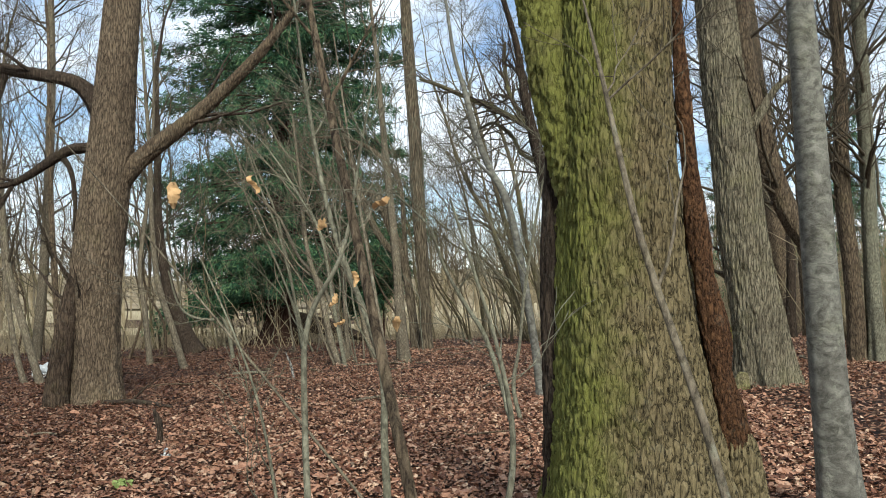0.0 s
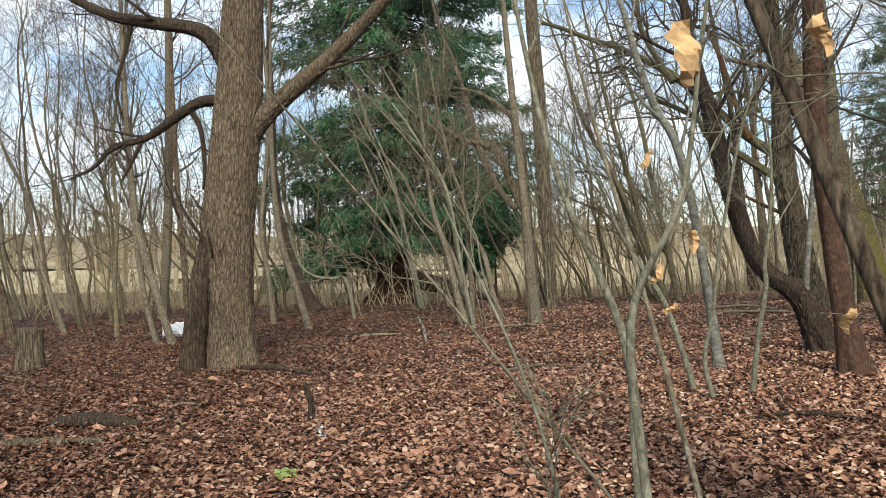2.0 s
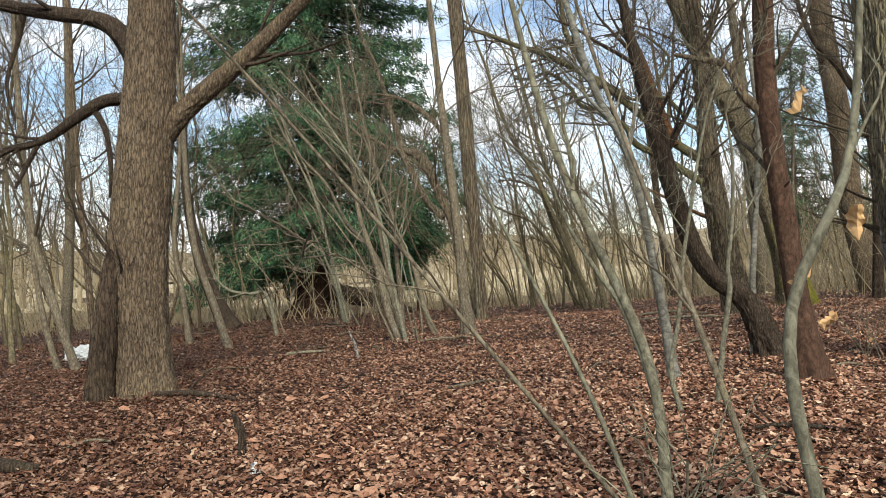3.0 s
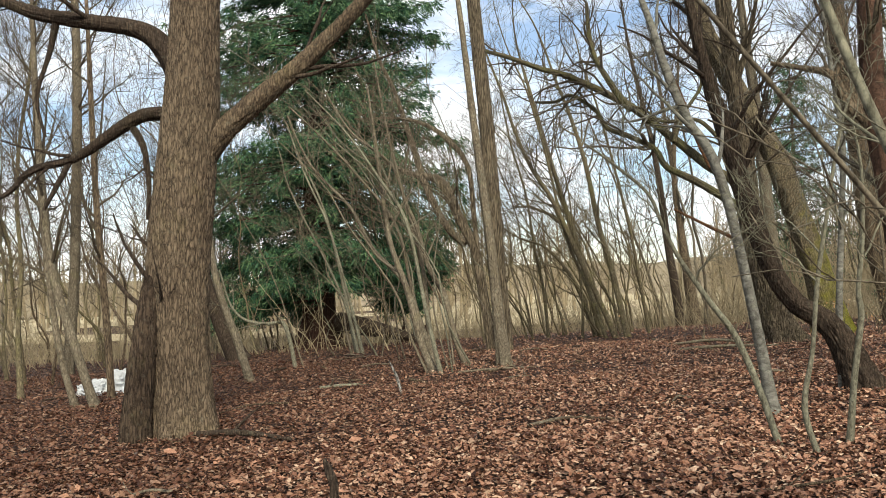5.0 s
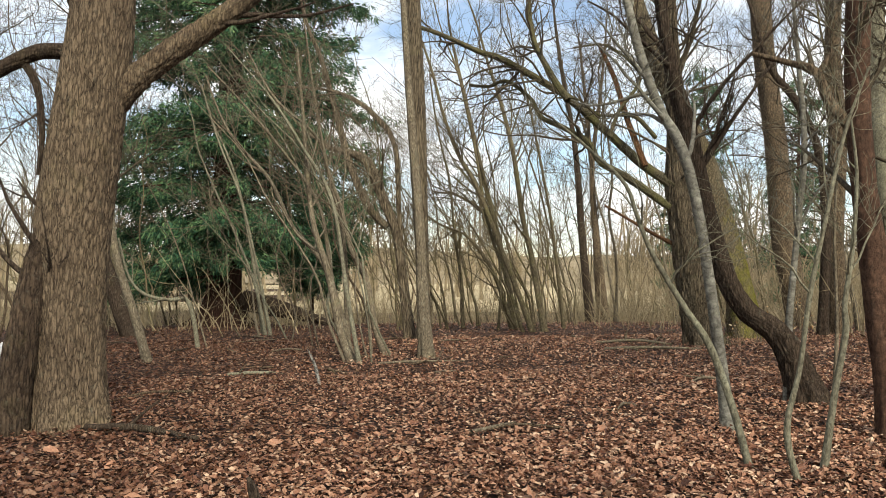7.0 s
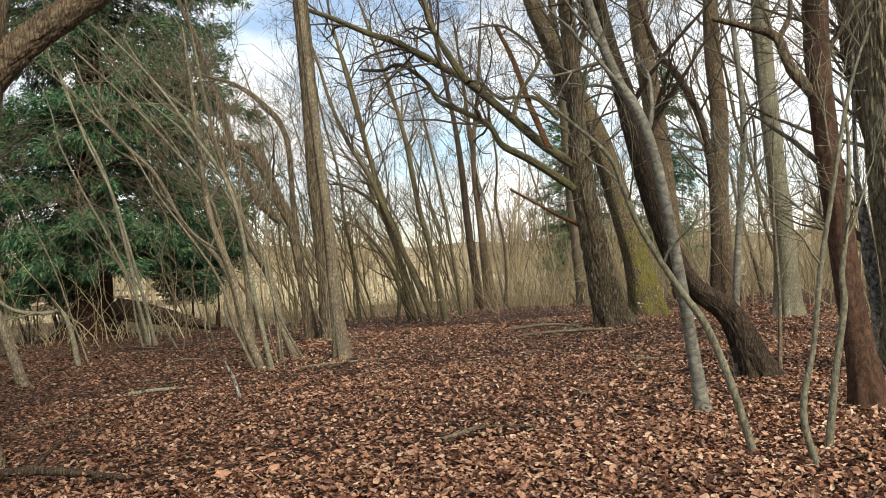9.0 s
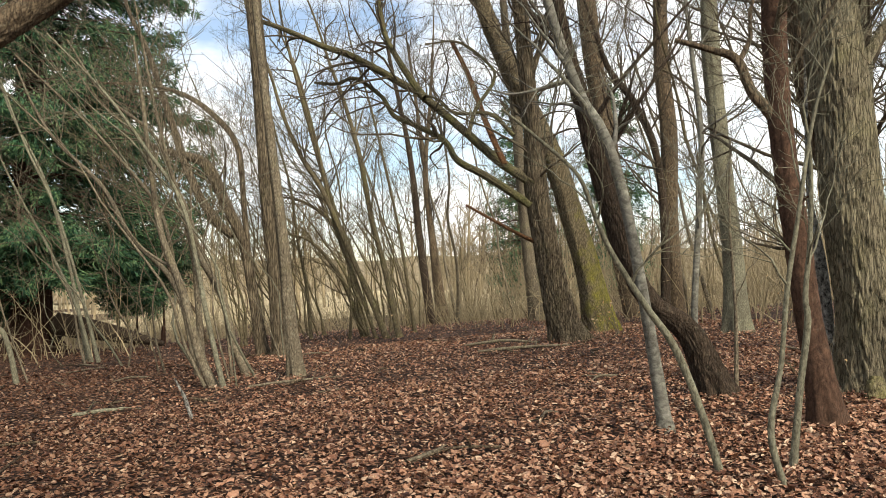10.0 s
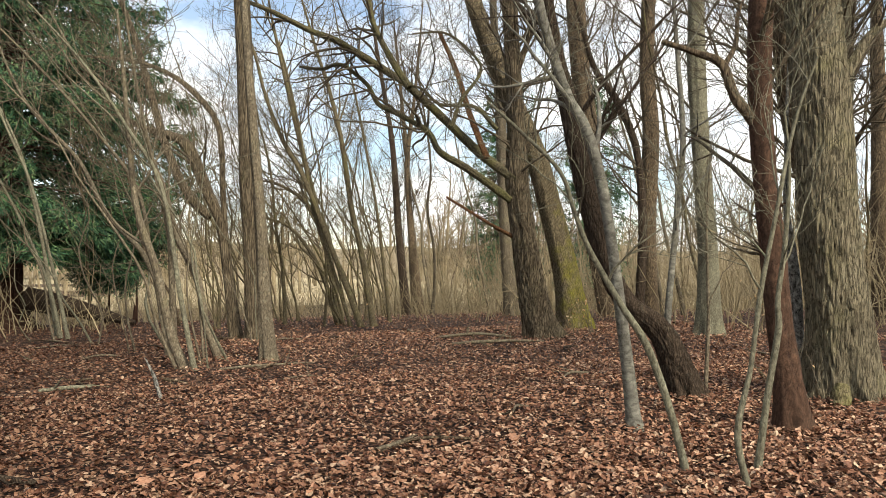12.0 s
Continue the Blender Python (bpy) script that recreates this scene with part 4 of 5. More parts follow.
# hazel clumps bending over in front of the cedar
def hazels():
    rng = np.random.default_rng(45)
    for x, y, count in ((-2.1, 16.2, 3), (-1.6, 17.2, 2), (-2.6, 19.0, 3), (-3.4, 21.5, 2), (-4.5, 24.2, 2), (-5.6, 19.5, 1), (-0.4, 20.0, 2), (2.9, 26.5, 8), (4.4, 30.0, 7), (1.0, 28.0, 6), (6.5, 33.0, 6), (-0.6, 27.0, 5), (2.0, 31.0, 5)):
        for k in range(count):
            bx, by = x + rng.normal(0, 0.22), y + rng.normal(0, 0.25)
            bz = float(ground_z(bx, by))
            lean, side = rng.uniform(0.1, 0.95), rng.normal(0, 0.2)
            ln, r = rng.uniform(3.5, 8.0), rng.uniform(0.011, 0.03)
            if y > 25:
                ln, r = ln * 1.3, r * 1.5
            stem = []
            for i in range(9):
                u = i / 8
                out = lean * ln * (0.35 * u + 0.5 * u * u)
                stem.append((bx - out + rng.normal(0, 0.12) * (u > 0), by + side * ln * u * 0.4 + rng.normal(0, 0.12) * (u > 0), bz - 0.04 + ln * u * (1 - 0.12 * lean * u), r * (1 - 0.85 * u)))
            tree("hazel_stem", "thin grey hazel stem bending over in a clump", BARK_EDGE if y > 25 else (BARK_THIN, BARK_GREEN, BARK_THIN, BARK_BROWN)[k % 4], stem, (), sides=8, rings=20, flare=0.08,
                 seed=600 + k + int(10 * (x + 9)), counts=(6, 22, 60), lengths=(2.2, 1.3, 0.7), u0=0.25, tip=0.0032, group="hazel clump stems", twig_mat=BARK_EDGE if y > 25 else BARK_THIN)


hazels()

# saplings along the way
SAPLINGS = [
    ("pale grey sapling trunk curving beside the leaning willow", BARK_BEECH, 50, 0.5, (6, 40, 160),
     [(1.23, 9.66, 0.02, 0.069), (1.15, 9.68, 0.60, 0.054), (1.00, 9.71, 1.57, 0.049), (0.89, 9.74, 2.16, 0.049), (0.76, 9.78, 2.60, 0.049), (0.60, 9.84, 2.89, 0.044), (0.41, 9.89, 3.42, 0.044), (0.29, 9.93, 3.91, 0.036), (0.14, 9.98, 4.45, 0.025)]),
    ("grey-green sapling leaning low over the leaves", BARK_GREEN, 51, 0.4, (7, 40, 150),
     [(0.73, 8.35, 0.04, 0.029), (0.59, 8.39, 0.46, 0.027), (0.44, 8.45, 0.88, 0.027), (0.27, 8.51, 1.15, 0.023), (0.05, 8.58, 1.53, 0.019), (-0.06, 8.61, 1.80, 0.016), (-0.16, 8.64, 2.06, 0.014), (-0.43, 8.75, 2.34, 0.012), (-0.63, 8.82, 2.52, 0.008)]),
    ("thin crooked sapling with a kinked foot", BARK_GREEN, 52, 0.4, (6, 36, 140),
     [(0.80, 7.84, 0.03, 0.023), (0.71, 7.87, 0.37, 0.022), (0.77, 7.83, 0.80, 0.016), (0.81, 7.80, 1.26, 0.016), (0.87, 7.76, 1.68, 0.014), (0.98, 7.71, 2.33, 0.011), (1.10, 7.65, 2.75, 0.007)]),
    ("thin grey sapling twisting upwards", BARK_GREEN, 53, 0.4, (5, 30, 110),
     [(1.18, 8.20, 0.05, 0.029), (1.23, 8.16, 0.55, 0.023), (1.29, 8.13, 1.01, 0.023), (1.28, 8.13, 1.21, 0.018), (1.32, 8.11, 1.60, 0.016), (1.33, 8.09, 2.11, 0.012), (1.29, 8.10, 2.50, 0.008)]),
    ("upright grey sapling in front of the willow's foot", BARK_BEECH, 54, 0.3, (9, 60, 220),
     [(2.53, 10.93, 0.06, 0.046), (2.53, 10.92, 0.90, 0.037), (2.59, 10.87, 2.01, 0.031), (2.62, 10.83, 2.81, 0.031), (2.54, 10.84, 3.72, 0.024), (2.46, 10.85, 4.52, 0.015)]),
    ("wispy upright tan sapling stem", BARK_THIN, 55, 0.3, (5, 24, 80),
     [(3.10, 10.98, 0.08, 0.025), (3.11, 10.96, 0.90, 0.019), (3.06, 10.95, 1.91, 0.015), (3.08, 10.92, 2.85, 0.010)]),
    ("short bent sapling near the cedar", BARK_GREEN, 56, 0.3, (4, 16, 50),
     [(-5.24, 19.51, -0.43, 0.052), (-5.36, 19.50, 0.23, 0.046), (-5.52, 19.49, 0.62, 0.046), (-5.87, 19.48, 0.61, 0.039), (-6.33, 19.47, 0.71, 0.033), (-6.65, 19.46, 1.05, 0.026), (-6.89, 19.45, 1.84, 0.020)]),
    ("leaning brown sapling with a few withered leaves", BARK_BROWN, 57, 0.45, (9, 50, 180),
     [(0.14, 1.62, -0.05, 0.018), (-0.12, 2.01, 1.0, 0.015), (-0.37, 2.40, 2.0, 0.012), (-0.60, 2.75, 3.0, 0.008), (-0.78, 3.0, 4.0, 0.004)]),
    ("forked green-grey sapling with withered leaves", BARK_GREEN, 58, 0.5, (5, 26, 90),
     [(-0.40, 2.46, -0.05, 0.013), (-0.42, 2.52, 0.4, 0.012), (-0.47, 2.66, 0.9, 0.011), (-0.48, 2.76, 1.23, 0.010), (-0.36, 2.80, 1.5, 0.007), (-0.30, 2.85, 1.9, 0.005), (-0.22, 2.9, 2.4, 0.003)]),
    ("upright grey sapling stem by the path", BARK_GREEN, 59, 0.4, (7, 36, 120),
     [(-0.27, 4.07, -0.05, 0.024), (-0.31, 4.15, 0.5, 0.021), (-0.35, 4.25, 1.0, 0.019), (-0.62, 4.36, 1.7, 0.015), (-0.80, 4.5, 2.5, 0.010), (-0.95, 4.6, 3.5, 0.005)]),
    ("thin tan sapling leaning over the leaves", BARK_THIN, 60, 0.4, (6, 26, 90),
     [(-0.06, 3.26, -0.05, 0.012), (-0.27, 3.75, 1.0, 0.010), (-0.49, 4.24, 2.0, 0.007), (-0.66, 4.6, 2.9, 0.004)]),
    ("thin brown sapling leaning in front of the mossy oak", BARK_THIN, 61, 0.5, (4, 16, 50),
     [(0.92, 1.87, -0.03, 0.015), (0.80, 1.99, 0.5, 0.013), (0.70, 2.11, 1.0, 0.012), (0.57, 2.23, 1.5, 0.010), (0.49, 2.35, 2.0, 0.007), (0.44, 2.42, 2.3, 0.003)]),
    ("small crooked sapling at the foot of the mossy oak", BARK_GREEN, 62, 0.5, (4, 16, 50),
     [(0.10, 2.26, -0.03, 0.011), (0.12, 2.20, 0.5, 0.010), (0.19, 2.16, 0.85, 0.009), (0.16, 2.15, 1.15, 0.006), (0.02, 2.12, 1.6, 0.003)]),
    ("thin leaning branch of a fallen sapling", BARK_THIN, 63, 0.3, (5, 18, 50),
     [(0.02, 3.53, -0.04, 0.008), (-0.82, 3.45, 1.0, 0.006), (-1.40, 3.40, 1.7, 0.004), (-1.75, 3.36, 2.1, 0.003)]),
]
for label, mat, seed, start, counts, stem in SAPLINGS:
    near = stem[0][1] < 6
    tree("sapling", label, mat, stem, (), sides=12, rings=44, rough=0.06, flare=0.06, seed=seed, counts=counts,
         lengths=(0.9, 0.45, 0.24) if near else (1.5, 0.7, 0.35), u0=start, tip=0.0011 if near else 0.002, category="sapling", wander=0.2, twig_mat=mat)

# the second fork of the green-grey sapling leans the other way
tree("sapling", "thin bowed twig stem in front of the path", BARK_GREEN, [(-0.52, 2.95, -0.04, 0.008), (-0.60, 2.9, 0.5, 0.007), (-0.72, 2.95, 1.0, 0.005), (-0.95, 3.0, 1.5, 0.003)],
     (), sides=8, rings=24, flare=0.04, seed=64, counts=(4, 14, 40), lengths=(0.6, 0.3, 0.18), tip=0.001, category="sapling", twig_mat=BARK_GREEN)


# withered leaves still hanging
def hanging_leaf(at, size, turn, tilt):
    """A dry, torn and folded leaf hanging by its tip."""
    rng = np.random.default_rng(int(abs(at[0]) * 1000 + at[2] * 100))
    bm = bmesh.new()
    rows, half = 10, []
    bend = rng.uniform(-0.25, 0.25)
    for i in range(rows):
        u = i / (rows - 1)
        w = 0.24 * math.sin(math.pi * (0.06 + 0.9 * u) ** 0.8) + 0.01
        left, right = w * rng.uniform(0.7, 1.25), w * rng.uniform(0.7, 1.25)
        fold = rng.uniform(0.10, 0.34)
        half.append([bm.verts.new(((s * (right if s > 0 else left) + bend * u * u) * size, (0.14 * math.sin(u * 5 + turn) + abs(s) * fold + rng.normal(0, 0.025)) * size, -u * size)) for s in (-1, -0.5, 0, 0.5, 1)])
    for p, q in zip(half, half[1:]):
        for k in range(4):
            bm.faces.new((p[k], p[k + 1], q[k + 1], q[k]))
    me = bpy.data.meshes.new("withered_leaf")
    bm.to_mesh(me)
    bm.free()
    me.materials.append(YELLOW)
    ob = new("withered_leaf", me)
    ob.matrix_world = pose(*at, tilt, 0, turn)
    mod = ob.modifiers.new("thickness", "SOLIDIFY")
    mod.thickness = 0.0008
    tagged(ob, "curled yellow-brown withered leaf hanging on a sapling twig", "leaf", "withered leaves")


for x, y, z, size, turn, tilt in ((-0.56, 1.60, 1.575, 0.075, 20, 5), (-0.43, 1.70, 1.60, 0.055, -40, 25), (-0.12, 1.71, 1.555, 0.07, 60, 55), (-0.27, 1.73, 1.50, 0.05, 15, 70),
                                   (-0.39, 2.87, 1.33, 0.07, 40, 30), (-0.33, 2.84, 1.42, 0.08, -20, 10), (-0.14, 2.38, 1.27, 0.07, 10, 15), (-0.42, 2.8, 1.60, 0.06, 70, 40), (-0.36, 2.86, 1.24, 0.06, 110, 50)):
    hanging_leaf((x, y, z), size * 0.75, turn, tilt)


# the cedar
def conifer(name, label, base, height, reach, low, boughs, sprays, trunk_r, seed, skirt=0.0, leaf=1.0):
    rng = np.random.default_rng(seed)
    root = thing(name, (base[0], base[1], float(ground_z(*base))), label, "conifer")
    stem = [(0, 0, -0.1, trunk_r * 1.25), (0.02, 0, 0.7, trunk_r * 0.85), (0.05, 0, height * 0.12, trunk_r * 0.62), (0, 0, height * 0.5, trunk_r * 0.4), (0, 0, height, 0.03)]
    v, f = stem_mesh(stem, 48, 80, 0.09, rng, 0.7, (0.09, 0.8, 0.06), 1.4)
    mesh_object("trunk", v, f, CEDAR_BARK, root)
    h = low + (height - low) * rng.random(boughs) ** 1.15
    a = rng.uniform(0, 6.283, boughs)
    h = np.where(np.cos(a) > -0.25, np.maximum(h, low + 1.4 * rng.random(boughs) + 0.9), h)
    rel = (h - low) / (height - low)
    size = reach * (1 - rel) ** 0.4 * rng.uniform(0.45, 1.08, boughs) * (0.75 + 0.25 * np.minimum(rel * 6, 1)) + 0.4
    k = 9
    s = np.linspace(0, 1, k)[None]
    out = size[:, None] * s
    drop = size[:, None] * (0.10 * s - 0.42 * s ** 2 + 0.20 * s ** 4) * rng.uniform(0.6, 1.4, (boughs, 1))
    wob = 0.12 * size[:, None] * np.sin(s * 3 + rng.uniform(0, 6, (boughs, 1)))
    p = np.stack([out * np.cos(a)[:, None] - wob * np.sin(a)[:, None], out * np.sin(a)[:, None] + wob * np.cos(a)[:, None], h[:, None] + drop], -1)
    p[:, :, 2] = np.maximum(p[:, :, 2], np.where(np.cos(a) > -0.25, 1.5, 0.15)[:, None])
    r = np.maximum(0.06 * (1 - 0.85 * s) * (size / reach)[:, None], 0.008)
    v, f = tubes(p, r, 5)
    tagged(mesh_object("bough_growth", v, f, CEDAR_BARK, root), "drooping brown boughs", kind="stuff")
    own = rng.choice(boughs, sprays, p=size / size.sum())
    u = rng.random(sprays) ** 0.6 * (k - 1.001)
    i = u.astype(int)
    w = (u - i)[:, None]
    at = p[own, i] * (1 - w) + p[own, i + 1] * w
    at += rng.normal(0, 0.16, at.shape)
    away = np.stack([np.cos(a[own]), np.sin(a[own]), np.zeros(sprays)], -1)
    away += rng.normal(0, 0.55, away.shape)
    away[:, 2] = -rng.uniform(0.2, 1.3, sprays)
    away /= np.linalg.norm(away, axis=1, keepdims=True)
    blades = 11
    d = np.repeat(away, blades, 0) + rng.normal(0, 0.38, (sprays * blades, 3))
    d /= np.linalg.norm(d, axis=1, keepdims=True)
    side = np.cross(d, rng.standard_normal(d.shape))
    side /= np.linalg.norm(side, axis=1, keepdims=True)
    root_p = np.repeat(at, blades, 0) + rng.normal(0, 0.07, d.shape)
    ln = leaf * rng.uniform(0.15, 0.38, (len(d), 1))
    wd = leaf * rng.uniform(0.014, 0.031, (len(d), 1))
    tri = np.stack([root_p, root_p + d * ln * 0.55 + side * wd, root_p + d * ln, root_p + d * ln * 0.5 - side * wd], 1)
    tri[:, :, 2] = np.maximum(tri[:, :, 2], 0.05)
    mesh_object("foliage", tri.reshape(-1, 3), np.arange(len(d) * 4).reshape(-1, 4), NEEDLES, root, "drooping dark green sprays", smooth=False)["kind"] = "stuff"
    return root


CEDAR_BARK = bark("bark_cedar", (0.022, 0.013, 0.010), (0.095, 0.05, 0.036), moss=0.0, furrow=16, stretch=0.08, relief=0.03, lichen=0.05)
conifer("cedar_tree", "broad dark green cedar with drooping sprays and a flared brown trunk", (-7.15, 34.4), 25.0, 6.6, 1.7, 520, 32000, 0.95, 70, leaf=0.9)
conifer("young_conifer", "small dark green conifer beside the cedar", (-3.8, 36.7), 4.6, 1.3, 1.5, 60, 1500, 0.07, 73, leaf=0.7)
conifer("young_conifer", "small dark green conifer beside the cedar", (-2.8, 36.3), 4.6, 1.3, 1.5, 60, 1500, 0.07, 74, leaf=0.7)
conifer("spruce_tree", "slim dark spruce behind the bare trees", (20.6, 51.5), 17.0, 3.0, 1.5, 200, 3200, 0.3, 71)
conifer("spruce_tree", "slim dark spruce behind the bare trees", (24.5, 47.0), 15.0, 2.6, 1.5, 180, 2600, 0.3, 72)


# logs and fallen branches
def log(name, label, path, sides, mat, seed, category="log", rough=0.1, stubs=0):
    rng = np.random.default_rng(seed)
    base = np.array([path[0][0], path[0][1], float(ground_z(path[0][0], path[0][1]))])
    root = thing(name, base, label, category)
    pts = [np.array([q[0], q[1], float(ground_z(q[0], q[1])) + q[2], q[3]]) - np.array([*base, 0]) for q in path]
    v, f = stem_mesh(pts, sides, 30, rough, rng, 0.0, (0.03, 0.15, 0.01))
    ends = np.array([v[:sides].mean(0), v[-sides:].mean(0)])
    v = np.concatenate([v, ends])
    n = len(v)
    caps = [[j, (j + 1) % sides, n - 2, n - 2] for j in range(sides)] + [[n - 2 - sides + j, n - 2 - sides + (j + 1) % sides, n - 1, n - 1] for j in range(sides)]
    tri = np.concatenate([f[:, [0, 1, 2]], f[:, [0, 2, 3]], np.array(caps)[:, :3]])
    mesh_object("stem", v, tri, mat, root)
    if stubs:
        p = smooth_path(pts, 12)
        c, r = sprout(rng, p[None, :, :3], p[None, :, 3], stubs, 0.5, 50, 0.02, 0.2, 6, 0.2, 0.6, 0.002)
        v, f = tubes(c, r, 5)
        tagged(mesh_object("side_twig", v, f, mat, root), kind="stuff")
    return root


log("fallen_log", "dark rotting branch lying on the leaves", [(-4.9, 7.15, 0.06, 0.035), (-4.5, 7.13, 0.09, 0.065), (-4.06, 7.11, 0.05, 0.03)], 12, BARK_DARK, 80)
log("fallen_log", "pale brown branch lying on the leaves", [(-4.95, 6.42, 0.05, 0.04), (-4.5, 6.5, 0.05, 0.035), (-4.05, 6.52, 0.05, 0.025)], 10, BARK_BROWN, 81)
log("fallen_log", "dark sunken log under the cedar", [(-6.2, 33.6, 1.0, 0.42), (-5.1, 33.1, 0.75, 0.36), (-3.9, 32.5, 0.42, 0.24), (-2.8, 32.0, 0.1, 0.08)], 20, BARK_DARK, 82, stubs=8)
log("fallen_branch", "dark fallen branch beside the maple", [(-4.5, 10.4, 0.05, 0.03), (-4.0, 10.2, 0.07, 0.03), (-3.4, 9.8, 0.04, 0.015)], 8, BARK_DARK, 83, "branch", stubs=3)
log("fallen_branch", "pale broken stick leaning out of the leaves", [(-2.52, 13.2, 0.0, 0.022), (-2.6, 13.3, 0.25, 0.02), (-2.7, 13.35, 0.46, 0.008)], 8, BARK_BIRCH, 84, "branch")
log("broken_stub", "dark broken branch stub sticking out of the leaves", [(-2.62, 7.2, -0.02, 0.032), (-2.60, 7.2, 0.16, 0.028), (-2.63, 7.2, 0.27, 0.03), (-2.66, 7.19, 0.36, 0.01)], 10, BARK_DARK, 85, "stub")
log("fallen_branch", "pale bare branch lying across the clearing", [(2.6, 17.2, 0.06, 0.03), (3.3, 16.9, 0.1, 0.03), (4.4, 17.0, 0.05, 0.015)], 8, BARK_THIN, 86, "branch", stubs=4)
log("tree_stump", "short mossy stump among thin trunks", [(-7.76, 10.9, -0.05, 0.20), (-7.76, 10.9, 0.3, 0.17), (-7.75, 10.9, 0.6, 0.165)], 24, BARK_SHAGGY, 87, "stump")
log("tree_stump", "low pale-topped stump beside the furrowed oak", [(3.72, 9.75, -0.05, 0.10), (3.73, 9.75, 0.10, 0.09), (3.75, 9.76, 0.22, 0.05)], 14, BARK_MOSSY, 88, "stump")
log("fallen_branch", "long thin fallen branch among the leaves", [(-1.7, 15.3, 0.05, 0.02), (-1.2, 15.4, 0.06, 0.02), (-0.3, 15.6, 0.04, 0.012)], 6, BARK_THIN, 89, "branch", stubs=3)
log("fallen_log", "pale rotten branch lying on the leaves", [(-3.84, 14.2, 0.05, 0.022), (-3.55, 14.25, 0.06, 0.025), (-3.28, 14.3, 0.05, 0.018)], 10, BARK_GREEN, 92, "branch", stubs=2)
log("fallen_branch", "bare branch lying at the far end of the clearing", [(3.0, 18.9, 0.05, 0.03), (3.7, 18.5, 0.12, 0.03), (4.3, 18.1, 0.05, 0.02)], 8, BARK_THIN, 93, "branch", stubs=4)
rng = np.random.default_rng(90)
for k in range(46):
    x, y = rng.uniform(-9, 7), rng.uniform(6, 24)
    a, ln = rng.uniform(0, 6.28), rng.uniform(0.3, 1.1)
    r = rng.uniform(0.006, 0.014) * (1 + y / 20)
    log("fallen_twig", "thin bare twig lying on the fallen leaves", [(x, y, 0.04, r), (x + ln * 0.5 * math.cos(a), y + ln * 0.5 * math.sin(a), 0.07, r * 0.9), (x + ln * math.cos(a + 0.3), y + ln * math.sin(a + 0.3), 0.04, r * 0.4)],
        6, (BARK_THIN, BARK_BROWN, BARK_DARK)[k % 3], 100 + k, "twig", stubs=2)


# white sheeting dumped beside the trees
def crumple(name, at, size, seed, mat, label, category, fold=0.3):
    bm = bmesh.new()
    bmesh.ops.create_icosphere(bm, subdivisions=5, radius=1.0)
    for v in bm.verts:
        n = noise.fractal(v.co * 1.4 + Vector((seed, 0, 0)), 0.6, 2.2, 6)
        ridge = abs(noise.noise(v.co * 3.1 + Vector((0, seed, 0))))
        v.co *= 1 + fold * n - 0.45 * ridge
        v.co.z = max(v.co.z, -0.25)
        v.co = Vector((v.co.x * size[0], v.co.y * size[1], (v.co.z + 0.25) * size[2]))
    me = bpy.data.meshes.new(name)
    bm.to_mesh(me)
    bm.free()
    me.materials.append(mat)
    ob = new(name, me)
    ob.location = (at[0], at[1], float(ground_z(*at)) - 0.02)
    return tagged(ob, label, category)


crumple("white_sheeting", (-7.72, 16.3), (0.40, 0.34, 0.36), 2.0, PLASTIC, "crumpled white plastic sheeting dumped on the leaves", "sheeting")
crumple("white_sheeting", (-8.15, 16.1), (0.32, 0.3, 0.22), 7.0, PLASTIC, "low crumpled white plastic sheeting on the leaves", "sheeting")
crumple("white_scrap", (-2.44, 6.92), (0.05, 0.045, 0.05), 4.0, PLASTIC, "small white scrap beside a broken stub", "scrap")


def seedling(at, seed):
    rng = np.random.default_rng(seed)
    n = 9
    x, y = rng.normal(0, 0.05, n), rng.normal(0, 0.05, n)
    root = thing("green_seedling", (at[0], at[1], float(ground_z(*at))), "small fresh green seedling among the brown leaves", "plant")
    for k in range(n):
        v, f = leaf_cloud(rng, x[k:k + 1], y[k:k + 1], 0.05 + 0.03 * rng.random(1), rng.uniform(0.06, 0.1, 1), 0.5)
        mesh_object("leaf", v, f, GREENLEAF, root, smooth=False)
    v, f = tubes(np.array([[[0, 0, -0.01], [0.005, 0, 0.03], [0, 0.004, 0.07]]]), np.array([[0.004, 0.003, 0.002]]), 5)
    mesh_object("stalk", v, f, GREENLEAF, root)


seedling((-2.26, 5.53), 91)


